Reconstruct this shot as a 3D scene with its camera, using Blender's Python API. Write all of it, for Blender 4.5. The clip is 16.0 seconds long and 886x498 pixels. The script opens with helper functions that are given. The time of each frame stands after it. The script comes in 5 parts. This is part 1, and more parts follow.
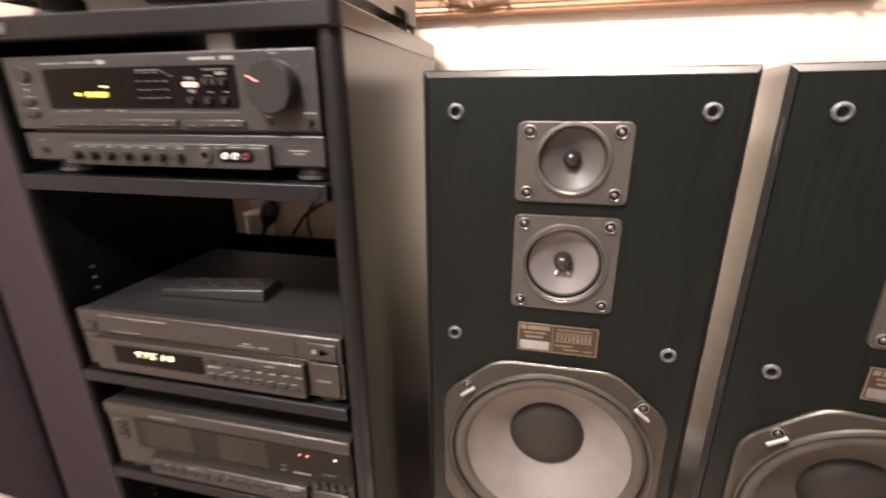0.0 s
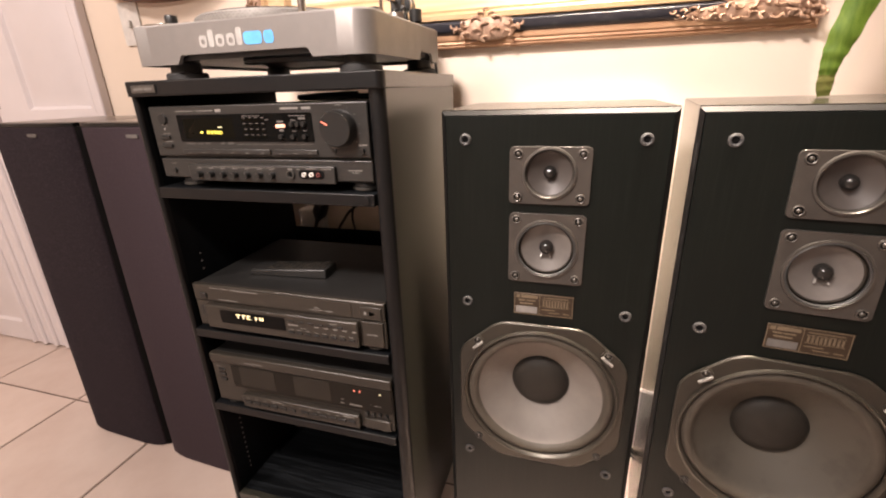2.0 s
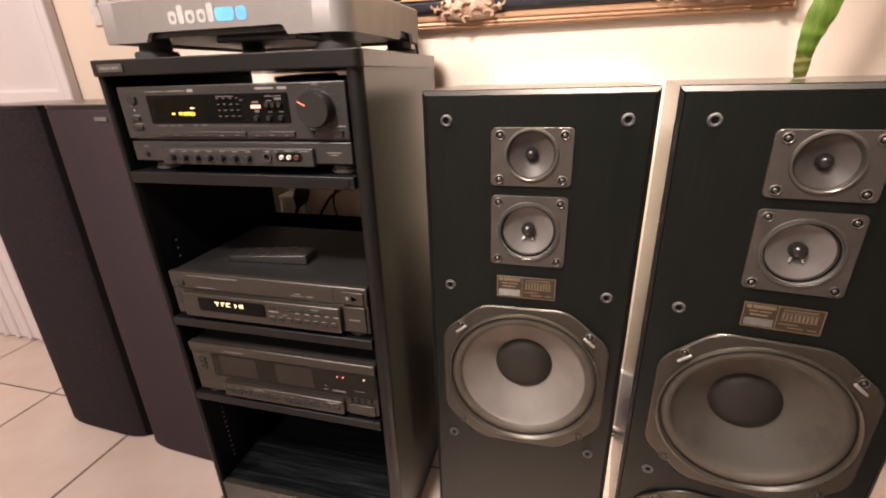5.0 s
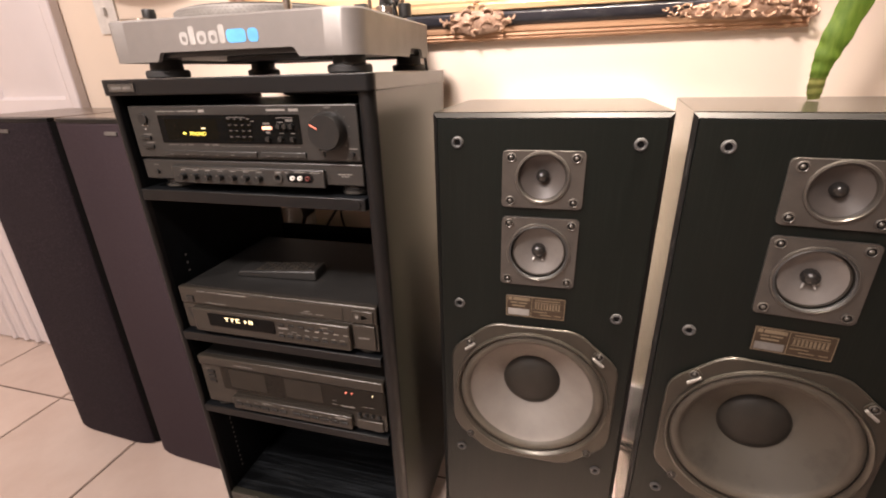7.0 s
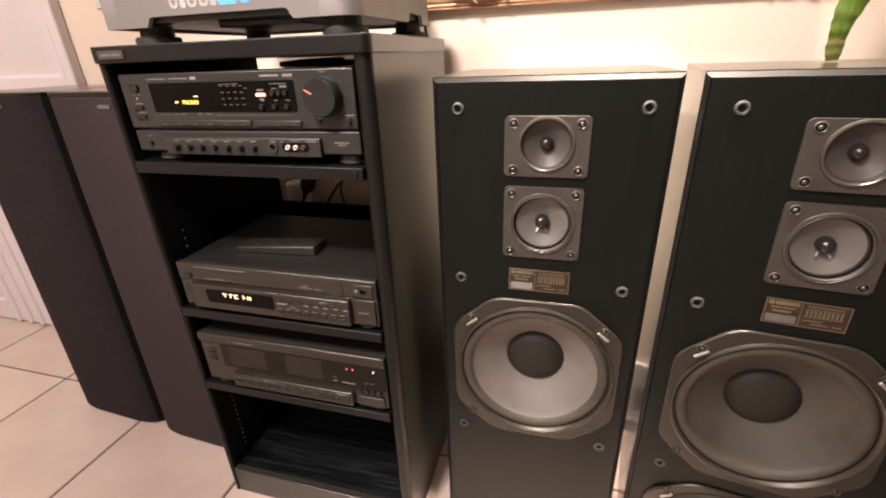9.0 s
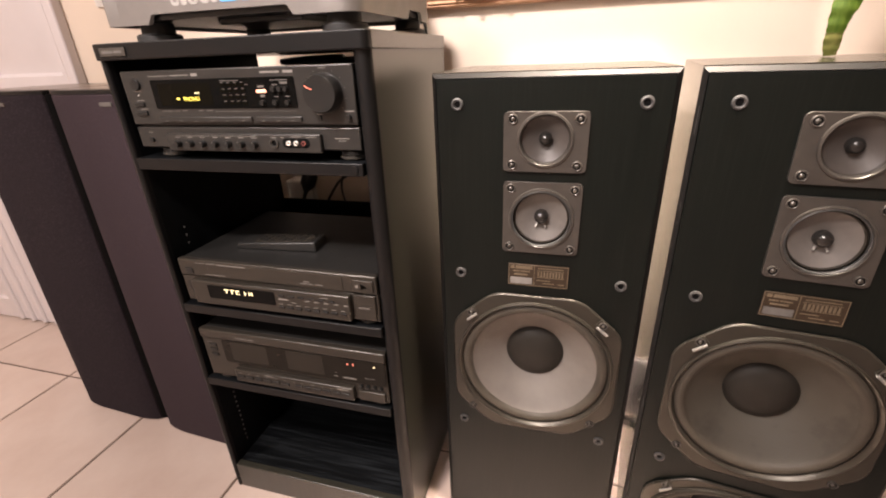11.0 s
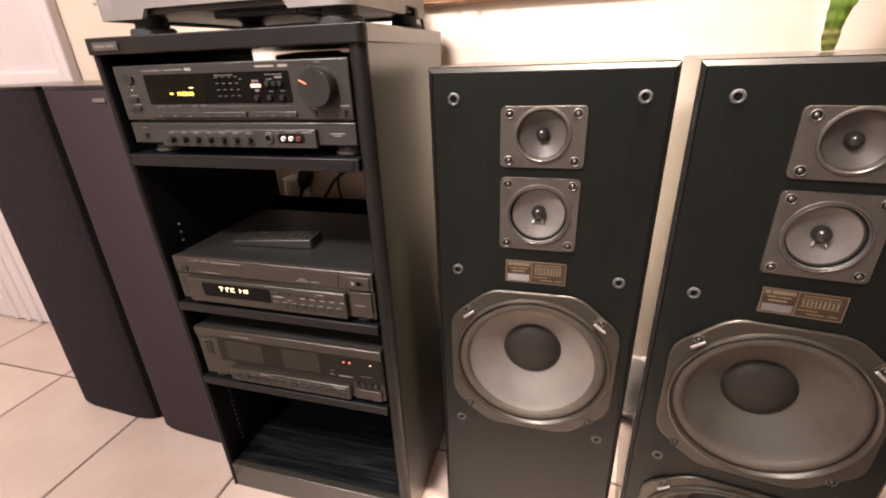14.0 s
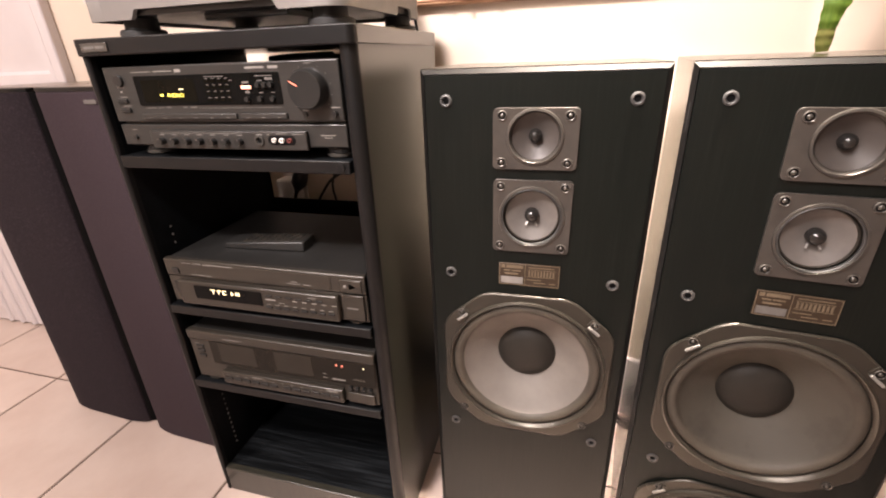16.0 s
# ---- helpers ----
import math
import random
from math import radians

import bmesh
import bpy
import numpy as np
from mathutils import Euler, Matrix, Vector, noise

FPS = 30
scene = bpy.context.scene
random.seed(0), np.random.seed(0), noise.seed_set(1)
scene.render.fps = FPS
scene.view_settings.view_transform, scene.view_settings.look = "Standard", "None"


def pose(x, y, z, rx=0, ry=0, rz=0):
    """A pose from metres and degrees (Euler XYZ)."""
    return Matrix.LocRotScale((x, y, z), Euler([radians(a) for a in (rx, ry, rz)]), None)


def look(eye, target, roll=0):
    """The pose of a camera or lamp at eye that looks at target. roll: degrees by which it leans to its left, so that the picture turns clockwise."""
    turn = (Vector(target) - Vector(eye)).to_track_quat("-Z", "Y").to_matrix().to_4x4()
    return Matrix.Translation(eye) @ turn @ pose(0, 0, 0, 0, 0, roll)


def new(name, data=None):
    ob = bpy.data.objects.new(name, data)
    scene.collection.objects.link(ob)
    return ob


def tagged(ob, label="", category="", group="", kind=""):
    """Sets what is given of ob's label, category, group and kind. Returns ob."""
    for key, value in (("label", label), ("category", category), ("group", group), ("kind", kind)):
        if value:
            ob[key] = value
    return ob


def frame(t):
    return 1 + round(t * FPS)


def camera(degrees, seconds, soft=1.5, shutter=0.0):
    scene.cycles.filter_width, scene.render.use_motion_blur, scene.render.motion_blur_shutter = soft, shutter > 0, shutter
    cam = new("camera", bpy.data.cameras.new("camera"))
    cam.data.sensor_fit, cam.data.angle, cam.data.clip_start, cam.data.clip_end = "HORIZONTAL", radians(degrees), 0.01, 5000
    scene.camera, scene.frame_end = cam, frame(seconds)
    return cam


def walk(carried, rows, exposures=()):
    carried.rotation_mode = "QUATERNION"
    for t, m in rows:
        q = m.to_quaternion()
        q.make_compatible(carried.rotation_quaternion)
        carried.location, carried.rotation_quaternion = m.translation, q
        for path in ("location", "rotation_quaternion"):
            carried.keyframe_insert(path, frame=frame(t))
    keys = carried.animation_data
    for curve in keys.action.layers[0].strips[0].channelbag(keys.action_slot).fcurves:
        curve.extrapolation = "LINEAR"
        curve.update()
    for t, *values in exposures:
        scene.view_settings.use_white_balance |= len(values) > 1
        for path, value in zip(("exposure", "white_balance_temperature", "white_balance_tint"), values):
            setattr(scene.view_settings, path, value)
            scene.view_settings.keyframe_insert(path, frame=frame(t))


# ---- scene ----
cam = camera(90.7, 16.0, 2.0, 0.6)
PATH = [
    (0, (0.061, 0.021, 0.97), (-0.367, 1.867, 0.331), -0.3),
    (0.5, (0.054, -0.06, 1.005), (-0.531, 1.75, 0.387), 0.3),
    (1, (0.098, -0.119, 1.043), (-0.512, 1.682, 0.422), -0.5),
    (1.5, (0.129, -0.142, 1.044), (-0.453, 1.66, 0.399), -1.7),
    (2, (0.132, -0.168, 1.041), (-0.421, 1.626, 0.351), -2.0),
    (2.5, (0.13, -0.178, 1.037), (-0.398, 1.613, 0.32), -1.9),
    (3, (0.134, -0.172, 1.03), (-0.378, 1.622, 0.307), -1.6),
    (3.5, (0.137, -0.163, 1.029), (-0.366, 1.631, 0.301), -1.7),
    (6, (0.133, -0.164, 1.033), (-0.347, 1.628, 0.287), -1.8),
    (6.5, (0.117, -0.164, 1.075), (-0.368, 1.625, 0.325), -1.7),
    (7, (0.12, -0.152, 1.07), (-0.373, 1.632, 0.313), -1.7),
    (7.5, (0.119, -0.158, 1.064), (-0.386, 1.621, 0.303), -1.8),
    (8, (0.121, -0.147, 1.045), (-0.388, 1.625, 0.271), -1.9),
    (8.5, (0.126, -0.141, 1.037), (-0.384, 1.622, 0.241), -2.1),
    (9, (0.123, -0.142, 1.038), (-0.385, 1.613, 0.227), -2.2),
    (11.5, (0.128, -0.149, 1.031), (-0.384, 1.605, 0.216), -2.4),
    (12, (0.129, -0.146, 1.029), (-0.381, 1.609, 0.218), -2.4),
    (12.5, (0.127, -0.148, 1.031), (-0.381, 1.608, 0.221), -2.3),
    (13, (0.125, -0.151, 1.031), (-0.382, 1.606, 0.222), -2.2),
    (13.5, (0.136, -0.131, 1.022), (-0.372, 1.627, 0.214), -2.3),
    (14, (0.128, -0.145, 1.025), (-0.376, 1.611, 0.211), -2.3),
    (14.5, (0.128, -0.146, 1.024), (-0.375, 1.611, 0.212), -2.2),
    (15, (0.13, -0.143, 1.024), (-0.373, 1.614, 0.211), -2.2),
    (15.5, (0.135, -0.14, 1.028), (-0.368, 1.618, 0.217), -2.2),
    (16, (0.137, -0.136, 1.025), (-0.363, 1.623, 0.214), -2.3),
]
EXPOSURES = [(0.0, 1.20, 6110, 11), (0.5, 1.20, 6330, 12), (1.0, 0.70, 6640, 12), (1.5, 0.61, 6580, 12), (13.0, 0.61, 6470, 12), (13.4, 0.63, 6440, 12), (13.9, 0.87, 6330, 12), (16.0, 0.89, 6330, 12)]
walk(cam, [(t, look(eye, target, roll)) for t, eye, target, roll in PATH], EXPOSURES)

# ---- light: warm lamps out of view in a lived-in room at night ----
world = bpy.data.worlds.new("room_dark")
world.use_nodes = True
world.node_tree.nodes["Background"].inputs["Color"].default_value = (1.0, 0.8, 0.6, 1)
world.node_tree.nodes["Background"].inputs["Strength"].default_value = 0.02
scene.world = world


def lamp(name, at, target, watts, size, colour, spread=180):
    data = bpy.data.lights.new(name, "AREA")
    data.shape, data.size, data.energy, data.color, data.spread = "DISK", size, watts, colour, radians(spread)
    ob = new(name, data)
    ob.matrix_world = look(at, target)
    return ob


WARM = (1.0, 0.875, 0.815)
# Unseen fill lamp added behind the camera to brighten the fronts.
lamp("unseen_room_fill", (-0.95, -2.20, 2.44), (-0.95, -2.1, 0), 45.0, 0.30, WARM)
# Second unseen fill, added to lift the door and the left floor.
lamp("unseen_door_fill", (-1.45, -0.45, 2.44), (-1.45, -0.35, 0), 26.0, 0.30, WARM)
lamp("ceiling_lamp_wall", (0.262, 0.56, 2.44), (0.245, 0.78, 0), 10.0, 0.34, (1.0, 0.84, 0.68), 40)
spot = bpy.data.lights.new("eyeball_downlight", "SPOT")
spot.energy, spot.color, spot.spot_size, spot.spot_blend, spot.shadow_soft_size = 330.0, WARM, radians(58), 0.9, 0.16
new("eyeball_downlight", spot).matrix_world = look((-0.43, -0.62, 2.43), (-0.05, 0.92, 0.94))


# ---- materials ----
def linked(nt, a, b):
    nt.links.new(a, b)


def material(name, colour, rough=0.5, metal=0.0, second=None, scale=8.0, stretch=(1, 1, 1), fine=200.0, bump=0.1,
             wear=0.08, emit=0.0, coat=0.0, spec=0.5, random_tint=0.0, detail=6.0, sharp=(0.35, 0.65), bump_far=0.002):
    m = bpy.data.materials.new(name)
    m.use_nodes = True
    nt = m.node_tree
    p = nt.nodes["Principled BSDF"]
    second = second or tuple(c * 0.8 for c in colour)
    co = nt.nodes.new("ShaderNodeTexCoord")
    mp = nt.nodes.new("ShaderNodeMapping")
    mp.inputs["Scale"].default_value = stretch
    linked(nt, co.outputs["Object"], mp.inputs["Vector"])
    n1 = nt.nodes.new("ShaderNodeTexNoise")
    n1.inputs["Scale"].default_value, n1.inputs["Detail"].default_value, n1.inputs["Roughness"].default_value = scale, detail, 0.6
    linked(nt, mp.outputs["Vector"], n1.inputs["Vector"])
    n2 = nt.nodes.new("ShaderNodeTexNoise")
    n2.inputs["Scale"].default_value, n2.inputs["Detail"].default_value = fine, 3.0
    linked(nt, mp.outputs["Vector"], n2.inputs["Vector"])
    r1 = nt.nodes.new("ShaderNodeMapRange")
    r1.inputs["From Min"].default_value, r1.inputs["From Max"].default_value = sharp
    linked(nt, n1.outputs["Fac"], r1.inputs["Value"])
    mix = nt.nodes.new("ShaderNodeMix")
    mix.data_type = "RGBA"
    mix.inputs[6].default_value, mix.inputs[7].default_value = (*colour, 1), (*second, 1)
    linked(nt, r1.outputs["Result"], mix.inputs[0])
    out = mix.outputs[2]
    if random_tint:
        info = nt.nodes.new("ShaderNodeObjectInfo")
        rr = nt.nodes.new("ShaderNodeMapRange")
        rr.inputs["To Min"].default_value, rr.inputs["To Max"].default_value = 1 - random_tint, 1 + random_tint
        linked(nt, info.outputs["Random"], rr.inputs["Value"])
        hs = nt.nodes.new("ShaderNodeHueSaturation")
        linked(nt, rr.outputs["Result"], hs.inputs["Value"])
        linked(nt, out, hs.inputs["Color"])
        out = hs.outputs["Color"]
    linked(nt, out, p.inputs["Base Color"])
    rg = nt.nodes.new("ShaderNodeMapRange")
    rg.inputs["To Min"].default_value, rg.inputs["To Max"].default_value = max(0.02, rough - wear), min(1.0, rough + wear)
    linked(nt, n1.outputs["Fac"], rg.inputs["Value"])
    linked(nt, rg.outputs["Result"], p.inputs["Roughness"])
    p.inputs["Metallic"].default_value = metal
    p.inputs["Specular IOR Level"].default_value = spec
    p.inputs["Coat Weight"].default_value = coat
    p.inputs["Coat Roughness"].default_value = 0.15
    if bump:
        b = nt.nodes.new("ShaderNodeBump")
        b.inputs["Strength"].default_value, b.inputs["Distance"].default_value = bump, bump_far
        linked(nt, n2.outputs["Fac"], b.inputs["Height"])
        linked(nt, b.outputs["Normal"], p.inputs["Normal"])
    if emit:
        p.inputs["Emission Color"].default_value = (*colour, 1)
        p.inputs["Emission Strength"].default_value = emit
    return m


WALL = material("cream_wall_paint", (0.79, 0.675, 0.565), 0.75, second=(0.76, 0.645, 0.535), scale=3, fine=120, bump=0.10)
CEIL = material("white_ceiling_paint", (0.78, 0.75, 0.70), 0.85, scale=3, fine=90, bump=0.4)
TRIM = material("white_trim_paint", (0.69, 0.645, 0.655), 0.42, second=(0.65, 0.605, 0.61), scale=4, fine=60, bump=0.05)
TILE = material("glazed_stone_tile", (0.63, 0.525, 0.465), 0.38, second=(0.52, 0.405, 0.35), scale=5, fine=60, bump=0.06, random_tint=0.05, sharp=(0.25, 0.75))
GROUT = material("dark_grout", (0.11, 0.072, 0.052), 0.9, scale=20, fine=300, bump=0.4)
RACK_ASH = material("black_ash_vinyl_upright", (0.019, 0.0182, 0.0132), 0.34, second=(0.034, 0.0325, 0.0240), scale=5, stretch=(34, 34, 0.8), fine=40, bump=0.16, spec=0.9, bump_far=0.0004, wear=0.06)
ASH = material("black_ash_veneer_upright", (0.026, 0.0225, 0.0165), 0.25, second=(0.036, 0.031, 0.0228), scale=5, stretch=(26, 26, 0.8), fine=40, bump=0.03, spec=0.95, bump_far=0.0003, wear=0.02)
SATIN = material("satin_black_chamfer", (0.010, 0.0095, 0.009), 0.46, scale=12, fine=300, bump=0.03, spec=0.2, wear=0.05)
ASH_TOP = material("black_ash_veneer_across", (0.014, 0.0122, 0.0095), 0.22, second=(0.021, 0.018, 0.014), scale=5, stretch=(0.8, 22, 22), fine=40, bump=0.03, spec=1.0, bump_far=0.0003, wear=0.02)
ASH_DEEP = material("black_ash_veneer_deep", (0.014, 0.0122, 0.0095), 0.22, second=(0.021, 0.018, 0.014), scale=5, stretch=(22, 0.8, 22), fine=40, bump=0.03, spec=1.0, bump_far=0.0003, wear=0.02)
BAFFLE = material("black_baffle_laminate", (0.0034, 0.0048, 0.0041), 0.38, second=(0.0085, 0.0098, 0.0080), scale=4, stretch=(70, 70, 1.6), fine=60, bump=0.22, spec=0.19, bump_far=0.0005, sharp=(0.48, 0.82), wear=0.05)
# Black ash taken darker: the shade inside the rack is in the colour.
INNER_SHADED = material("shade_darkened_ash_interior", (0.0016, 0.0021, 0.0027), 0.6, second=(0.0036, 0.0044, 0.0054), scale=4, stretch=(0.9, 12, 12), fine=30, bump=0.35, spec=0.12, bump_far=0.001, sharp=(0.42, 0.6))
GRAIN = material("black_open_grain_panel", (0.0018, 0.0023, 0.0028), 0.45, second=(0.016, 0.0185, 0.021), scale=4.0, stretch=(1.3, 42, 42), fine=30, bump=0.35, spec=0.25, bump_far=0.001, sharp=(0.48, 0.68), detail=8.0)
EDGE = material("black_vinyl_edging", (0.0042, 0.0042, 0.0045), 0.42, scale=20, bump=0.05, spec=0.28)
PLATE = material("dark_bronze_plastic", (0.080, 0.073, 0.065), 0.34, metal=0.5, second=(0.064, 0.058, 0.052), scale=30, fine=900, bump=0.05)
FRAME_METAL = material("bronze_woofer_frame", (0.054, 0.0485, 0.0395), 0.32, metal=0.6, second=(0.045, 0.0405, 0.033), scale=18, fine=700, bump=0.01)
CONE = material("grey_paper_cone", (0.155, 0.138, 0.121), 0.68, second=(0.126, 0.112, 0.098), scale=14, fine=500, bump=0.35, bump_far=0.0006)
HORN = material("brown_grey_horn", (0.058, 0.050, 0.045), 0.45, second=(0.047, 0.041, 0.037), scale=20, fine=500, bump=0.1, spec=0.35)
CONE_DUSTY = material("dusty_grey_cone", (0.050, 0.0435, 0.033), 0.75, second=(0.024, 0.0200, 0.0140), scale=13, fine=400, bump=0.4, sharp=(0.50, 0.74), bump_far=0.0006)
MIDCONE = material("pale_grey_cone", (0.120, 0.108, 0.098), 0.5, second=(0.095, 0.085, 0.078), scale=30, fine=600, bump=0.2)
SURROUND = material("brown_black_surround", (0.056, 0.048, 0.037), 0.55, second=(0.043, 0.036, 0.028), scale=20, fine=500, bump=0.15, spec=0.3)
CAP = material("dark_dust_cap", (0.0165, 0.0145, 0.0120), 0.5, second=(0.023, 0.0202, 0.0168), scale=14, fine=500, bump=0.25, spec=0.2)
GLOSS = material("gloss_black_dome", (0.016, 0.015, 0.014), 0.20, scale=20, bump=0.0)
SCREW = material("dull_zinc_screw", (0.115, 0.108, 0.098), 0.38, metal=0.8, scale=60, bump=0.05)
SOCKET = material("grey_grille_socket", (0.052, 0.051, 0.050), 0.45, scale=60, bump=0.05)
# Flat near-black that paints the shade of holes, wells and gaps.
HOLE = material("matte_near_black", (0.004, 0.0038, 0.0038), 0.9, scale=30, bump=0.0, spec=0.1)
BRASS = material("brown_gold_plate", (0.034, 0.022, 0.013), 0.36, metal=0.3, second=(0.046, 0.031, 0.019), scale=30, bump=0.03)
GOLDINK = material("pale_gold_ink", (0.175, 0.138, 0.092), 0.4, metal=0.3, scale=40, bump=0.0)
FABRIC = material("brown_black_grille_cloth", (0.0195, 0.0150, 0.0185), 0.95, second=(0.043, 0.034, 0.041), scale=230, detail=2.0, sharp=(0.50, 0.78), fine=1400, bump=0.6, bump_far=0.001, spec=0.12)
FABRIC_B = material("faded_grille_cloth", (0.036, 0.0255, 0.0305), 0.95, second=(0.052, 0.038, 0.044), scale=230, detail=2.0, sharp=(0.50, 0.78), fine=1400, bump=0.6, bump_far=0.001, spec=0.15)
TOWER = material("dark_walnut_vinyl", (0.135, 0.100, 0.078), 0.28, second=(0.18, 0.140, 0.112), scale=5, stretch=(0.9, 12, 12), fine=40, bump=0.08, bump_far=0.0008, wear=0.03, spec=0.8)
UNIT = material("charcoal_metal_case", (0.009, 0.0087, 0.0083), 0.44, second=(0.012, 0.0116, 0.011), scale=15, fine=900, bump=0.12, spec=0.4)
FACE = material("charcoal_face_panel", (0.025, 0.0238, 0.0222), 0.36, second=(0.031, 0.0296, 0.0276), scale=12, stretch=(0.5, 8, 8), fine=300, bump=0.06, metal=0.3, spec=0.45)
FACE_B = material("brown_grey_face_panel", (0.026, 0.0225, 0.0180), 0.33, second=(0.034, 0.0292, 0.0235), scale=12, stretch=(0.5, 8, 8), fine=300, bump=0.06, metal=0.3, spec=0.5)
SMOKE = material("smoked_window", (0.003, 0.003, 0.003), 0.16, second=(0.0045, 0.0042, 0.0038), scale=10, bump=0.0, spec=0.06)
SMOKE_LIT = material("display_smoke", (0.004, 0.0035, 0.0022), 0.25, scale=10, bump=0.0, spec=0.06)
DECKWIN = material("smoked_cassette_window", (0.009, 0.0075, 0.0058), 0.2, second=(0.012, 0.010, 0.0078), scale=6, bump=0.0, spec=0.14)
CASSETTE = material("cassette_door_grey", (0.022, 0.0185, 0.0145), 0.3, scale=20, bump=0.03, spec=0.18)
BUTTON = material("dark_button", (0.013, 0.0126, 0.012), 0.38, scale=40, bump=0.03, spec=0.35)
PALE = material("pale_grey_print", (0.21, 0.198, 0.182), 0.5, scale=60, bump=0.0)
MIDSUR = material("black_mid_surround", (0.028, 0.0235, 0.0185), 0.5, second=(0.020, 0.017, 0.0135), scale=30, bump=0.1, spec=0.3)
DIM = material("dim_grey_print", (0.115, 0.107, 0.099), 0.5, scale=60, bump=0.0)
WHITEP = material("white_plastic", (0.75, 0.72, 0.68), 0.35, scale=30, bump=0.02)
REDP = material("red_plastic", (0.15, 0.045, 0.04), 0.4, scale=30, bump=0.02)
YELLOW_ON = material("amber_green_display_glow", (1.0, 0.80, 0.12), 0.5, bump=0, emit=0.75)
CREAM_ON = material("warm_white_display_glow", (1.0, 0.84, 0.50), 0.5, bump=0, emit=0.7)
RED_ON = material("red_indicator_glow", (1.0, 0.25, 0.16), 0.5, bump=0, emit=0.8)
ORANGE_ON = material("pink_orange_indicator_glow", (1.0, 0.45, 0.30), 0.5, bump=0, emit=0.9)
FOOT = material("black_rubber_foot", (0.014, 0.014, 0.014), 0.6, scale=30, bump=0.1)
FOOTRING = material("silver_grey_foot_ring", (0.075, 0.072, 0.066), 0.35, metal=0.6, scale=30, bump=0.03)
SILVER = material("silver_painted_plinth", (0.205, 0.192, 0.181), 0.48, metal=0.5, second=(0.19, 0.178, 0.168), scale=25, fine=1200, bump=0.08)
CHROME = material("brushed_chrome", (0.62, 0.60, 0.57), 0.18, metal=1.0, scale=30, bump=0.02)
BLACKP = material("black_plastic", (0.012, 0.012, 0.012), 0.38, scale=30, fine=500, bump=0.06)
MATRUB = material("dark_slip_mat", (0.02, 0.02, 0.02), 0.85, scale=30, fine=600, bump=0.4)
LOGO_W = material("light_grey_print", (0.36, 0.345, 0.325), 0.5, scale=60, bump=0.0)
LOGO_B = material("sky_blue_print", (0.10, 0.36, 0.72), 0.45, scale=60, bump=0.0)
# Pale metal; on the tab lips it paints a glint.
LIP = material("pale_bright_metal", (0.27, 0.258, 0.24), 0.42, metal=0.35, scale=60, bump=0.05)
COPPER = material("copper_gilt_moulding", (0.50, 0.31, 0.19), 0.48, metal=0.4, second=(0.36, 0.20, 0.11), scale=14, stretch=(0.4, 6, 6), fine=200, bump=0.25)
GILT = material("gold_gilt_moulding", (0.70, 0.50, 0.30), 0.42, metal=0.4, second=(0.56, 0.37, 0.20), scale=14, stretch=(0.4, 6, 6), fine=200, bump=0.2)
BAND = material("blue_black_distressed_band", (0.022, 0.022, 0.029), 0.32, second=(0.075, 0.070, 0.070), scale=22, stretch=(0.8, 2, 2), fine=260, bump=0.3, sharp=(0.54, 0.74))
CARVED = material("antique_rose_gilt_carving", (0.45, 0.30, 0.215), 0.45, metal=0.3, second=(0.19, 0.105, 0.062), scale=60, fine=260, bump=0.5)
CANVAS = material("pale_green_grey_painting", (0.50, 0.50, 0.40), 0.45, second=(0.70, 0.66, 0.56), scale=4, stretch=(1, 1, 3), fine=500, bump=0.3)
LEAF = material("green_leaf", (0.062, 0.115, 0.010), 0.55, second=(0.105, 0.160, 0.020), scale=24, stretch=(6, 6, 1), fine=200, bump=0.15, spec=0.25)
LEAF_DRY = material("dried_leaf_tip", (0.16, 0.145, 0.042), 0.7, second=(0.10, 0.12, 0.025), scale=40, fine=200, bump=0.2, spec=0.2)
BROWNWOOD = material("polished_brown_wood", (0.16, 0.065, 0.025), 0.32, second=(0.09, 0.035, 0.014), scale=6, stretch=(0.6, 10, 10), fine=60, bump=0.15)
BRONZE = material("aged_bronze_hinge", (0.12, 0.075, 0.045), 0.42, metal=0.7, scale=30, bump=0.1)
CABLE = material("black_cable", (0.012, 0.012, 0.012), 0.4, scale=40, bump=0.05)


# ---- building helpers ----
def finish(me, mat, angle=35):
    me.materials.append(mat)
    for poly in me.polygons:
        poly.use_smooth = True
    me.set_sharp_from_angle(angle=radians(angle))


def part(name, bm, mat, parent, label="", bevel=0.0, category=""):
    if isinstance(bm, list):
        for piece in bm:
            ob = part(name, piece, mat, parent, label, bevel, category)
        return ob
    bmesh.ops.recalc_face_normals(bm, faces=bm.faces)
    me = bpy.data.meshes.new(name)
    bm.to_mesh(me)
    bm.free()
    finish(me, mat)
    ob = new(name, me)
    ob.parent = parent
    if bevel:
        mod = ob.modifiers.new("bevel", "BEVEL")
        mod.width, mod.segments, mod.limit_method, mod.angle_limit = bevel, 2, "ANGLE", radians(40)
    return tagged(ob, label=label)


def thing(name, m, label, category, group=""):
    ob = new(name)
    ob.empty_display_size = 0.05
    ob.matrix_world = m
    return tagged(ob, label, category, group)


def structure(name, bm, mat, label="", bevel=0.0, category=""):
    ob = part(name, bm, mat, None, label, bevel)
    return tagged(ob, category=category, kind="structure")


def box(x0, x1, y0, y1, z0, z1, bm=None):
    bm = bm or bmesh.new()
    bmesh.ops.create_cube(bm, size=1, matrix=Matrix.Translation(((x0 + x1) / 2, (y0 + y1) / 2, (z0 + z1) / 2)) @ Matrix.Diagonal((x1 - x0, y1 - y0, z1 - z0, 1)))
    return bm


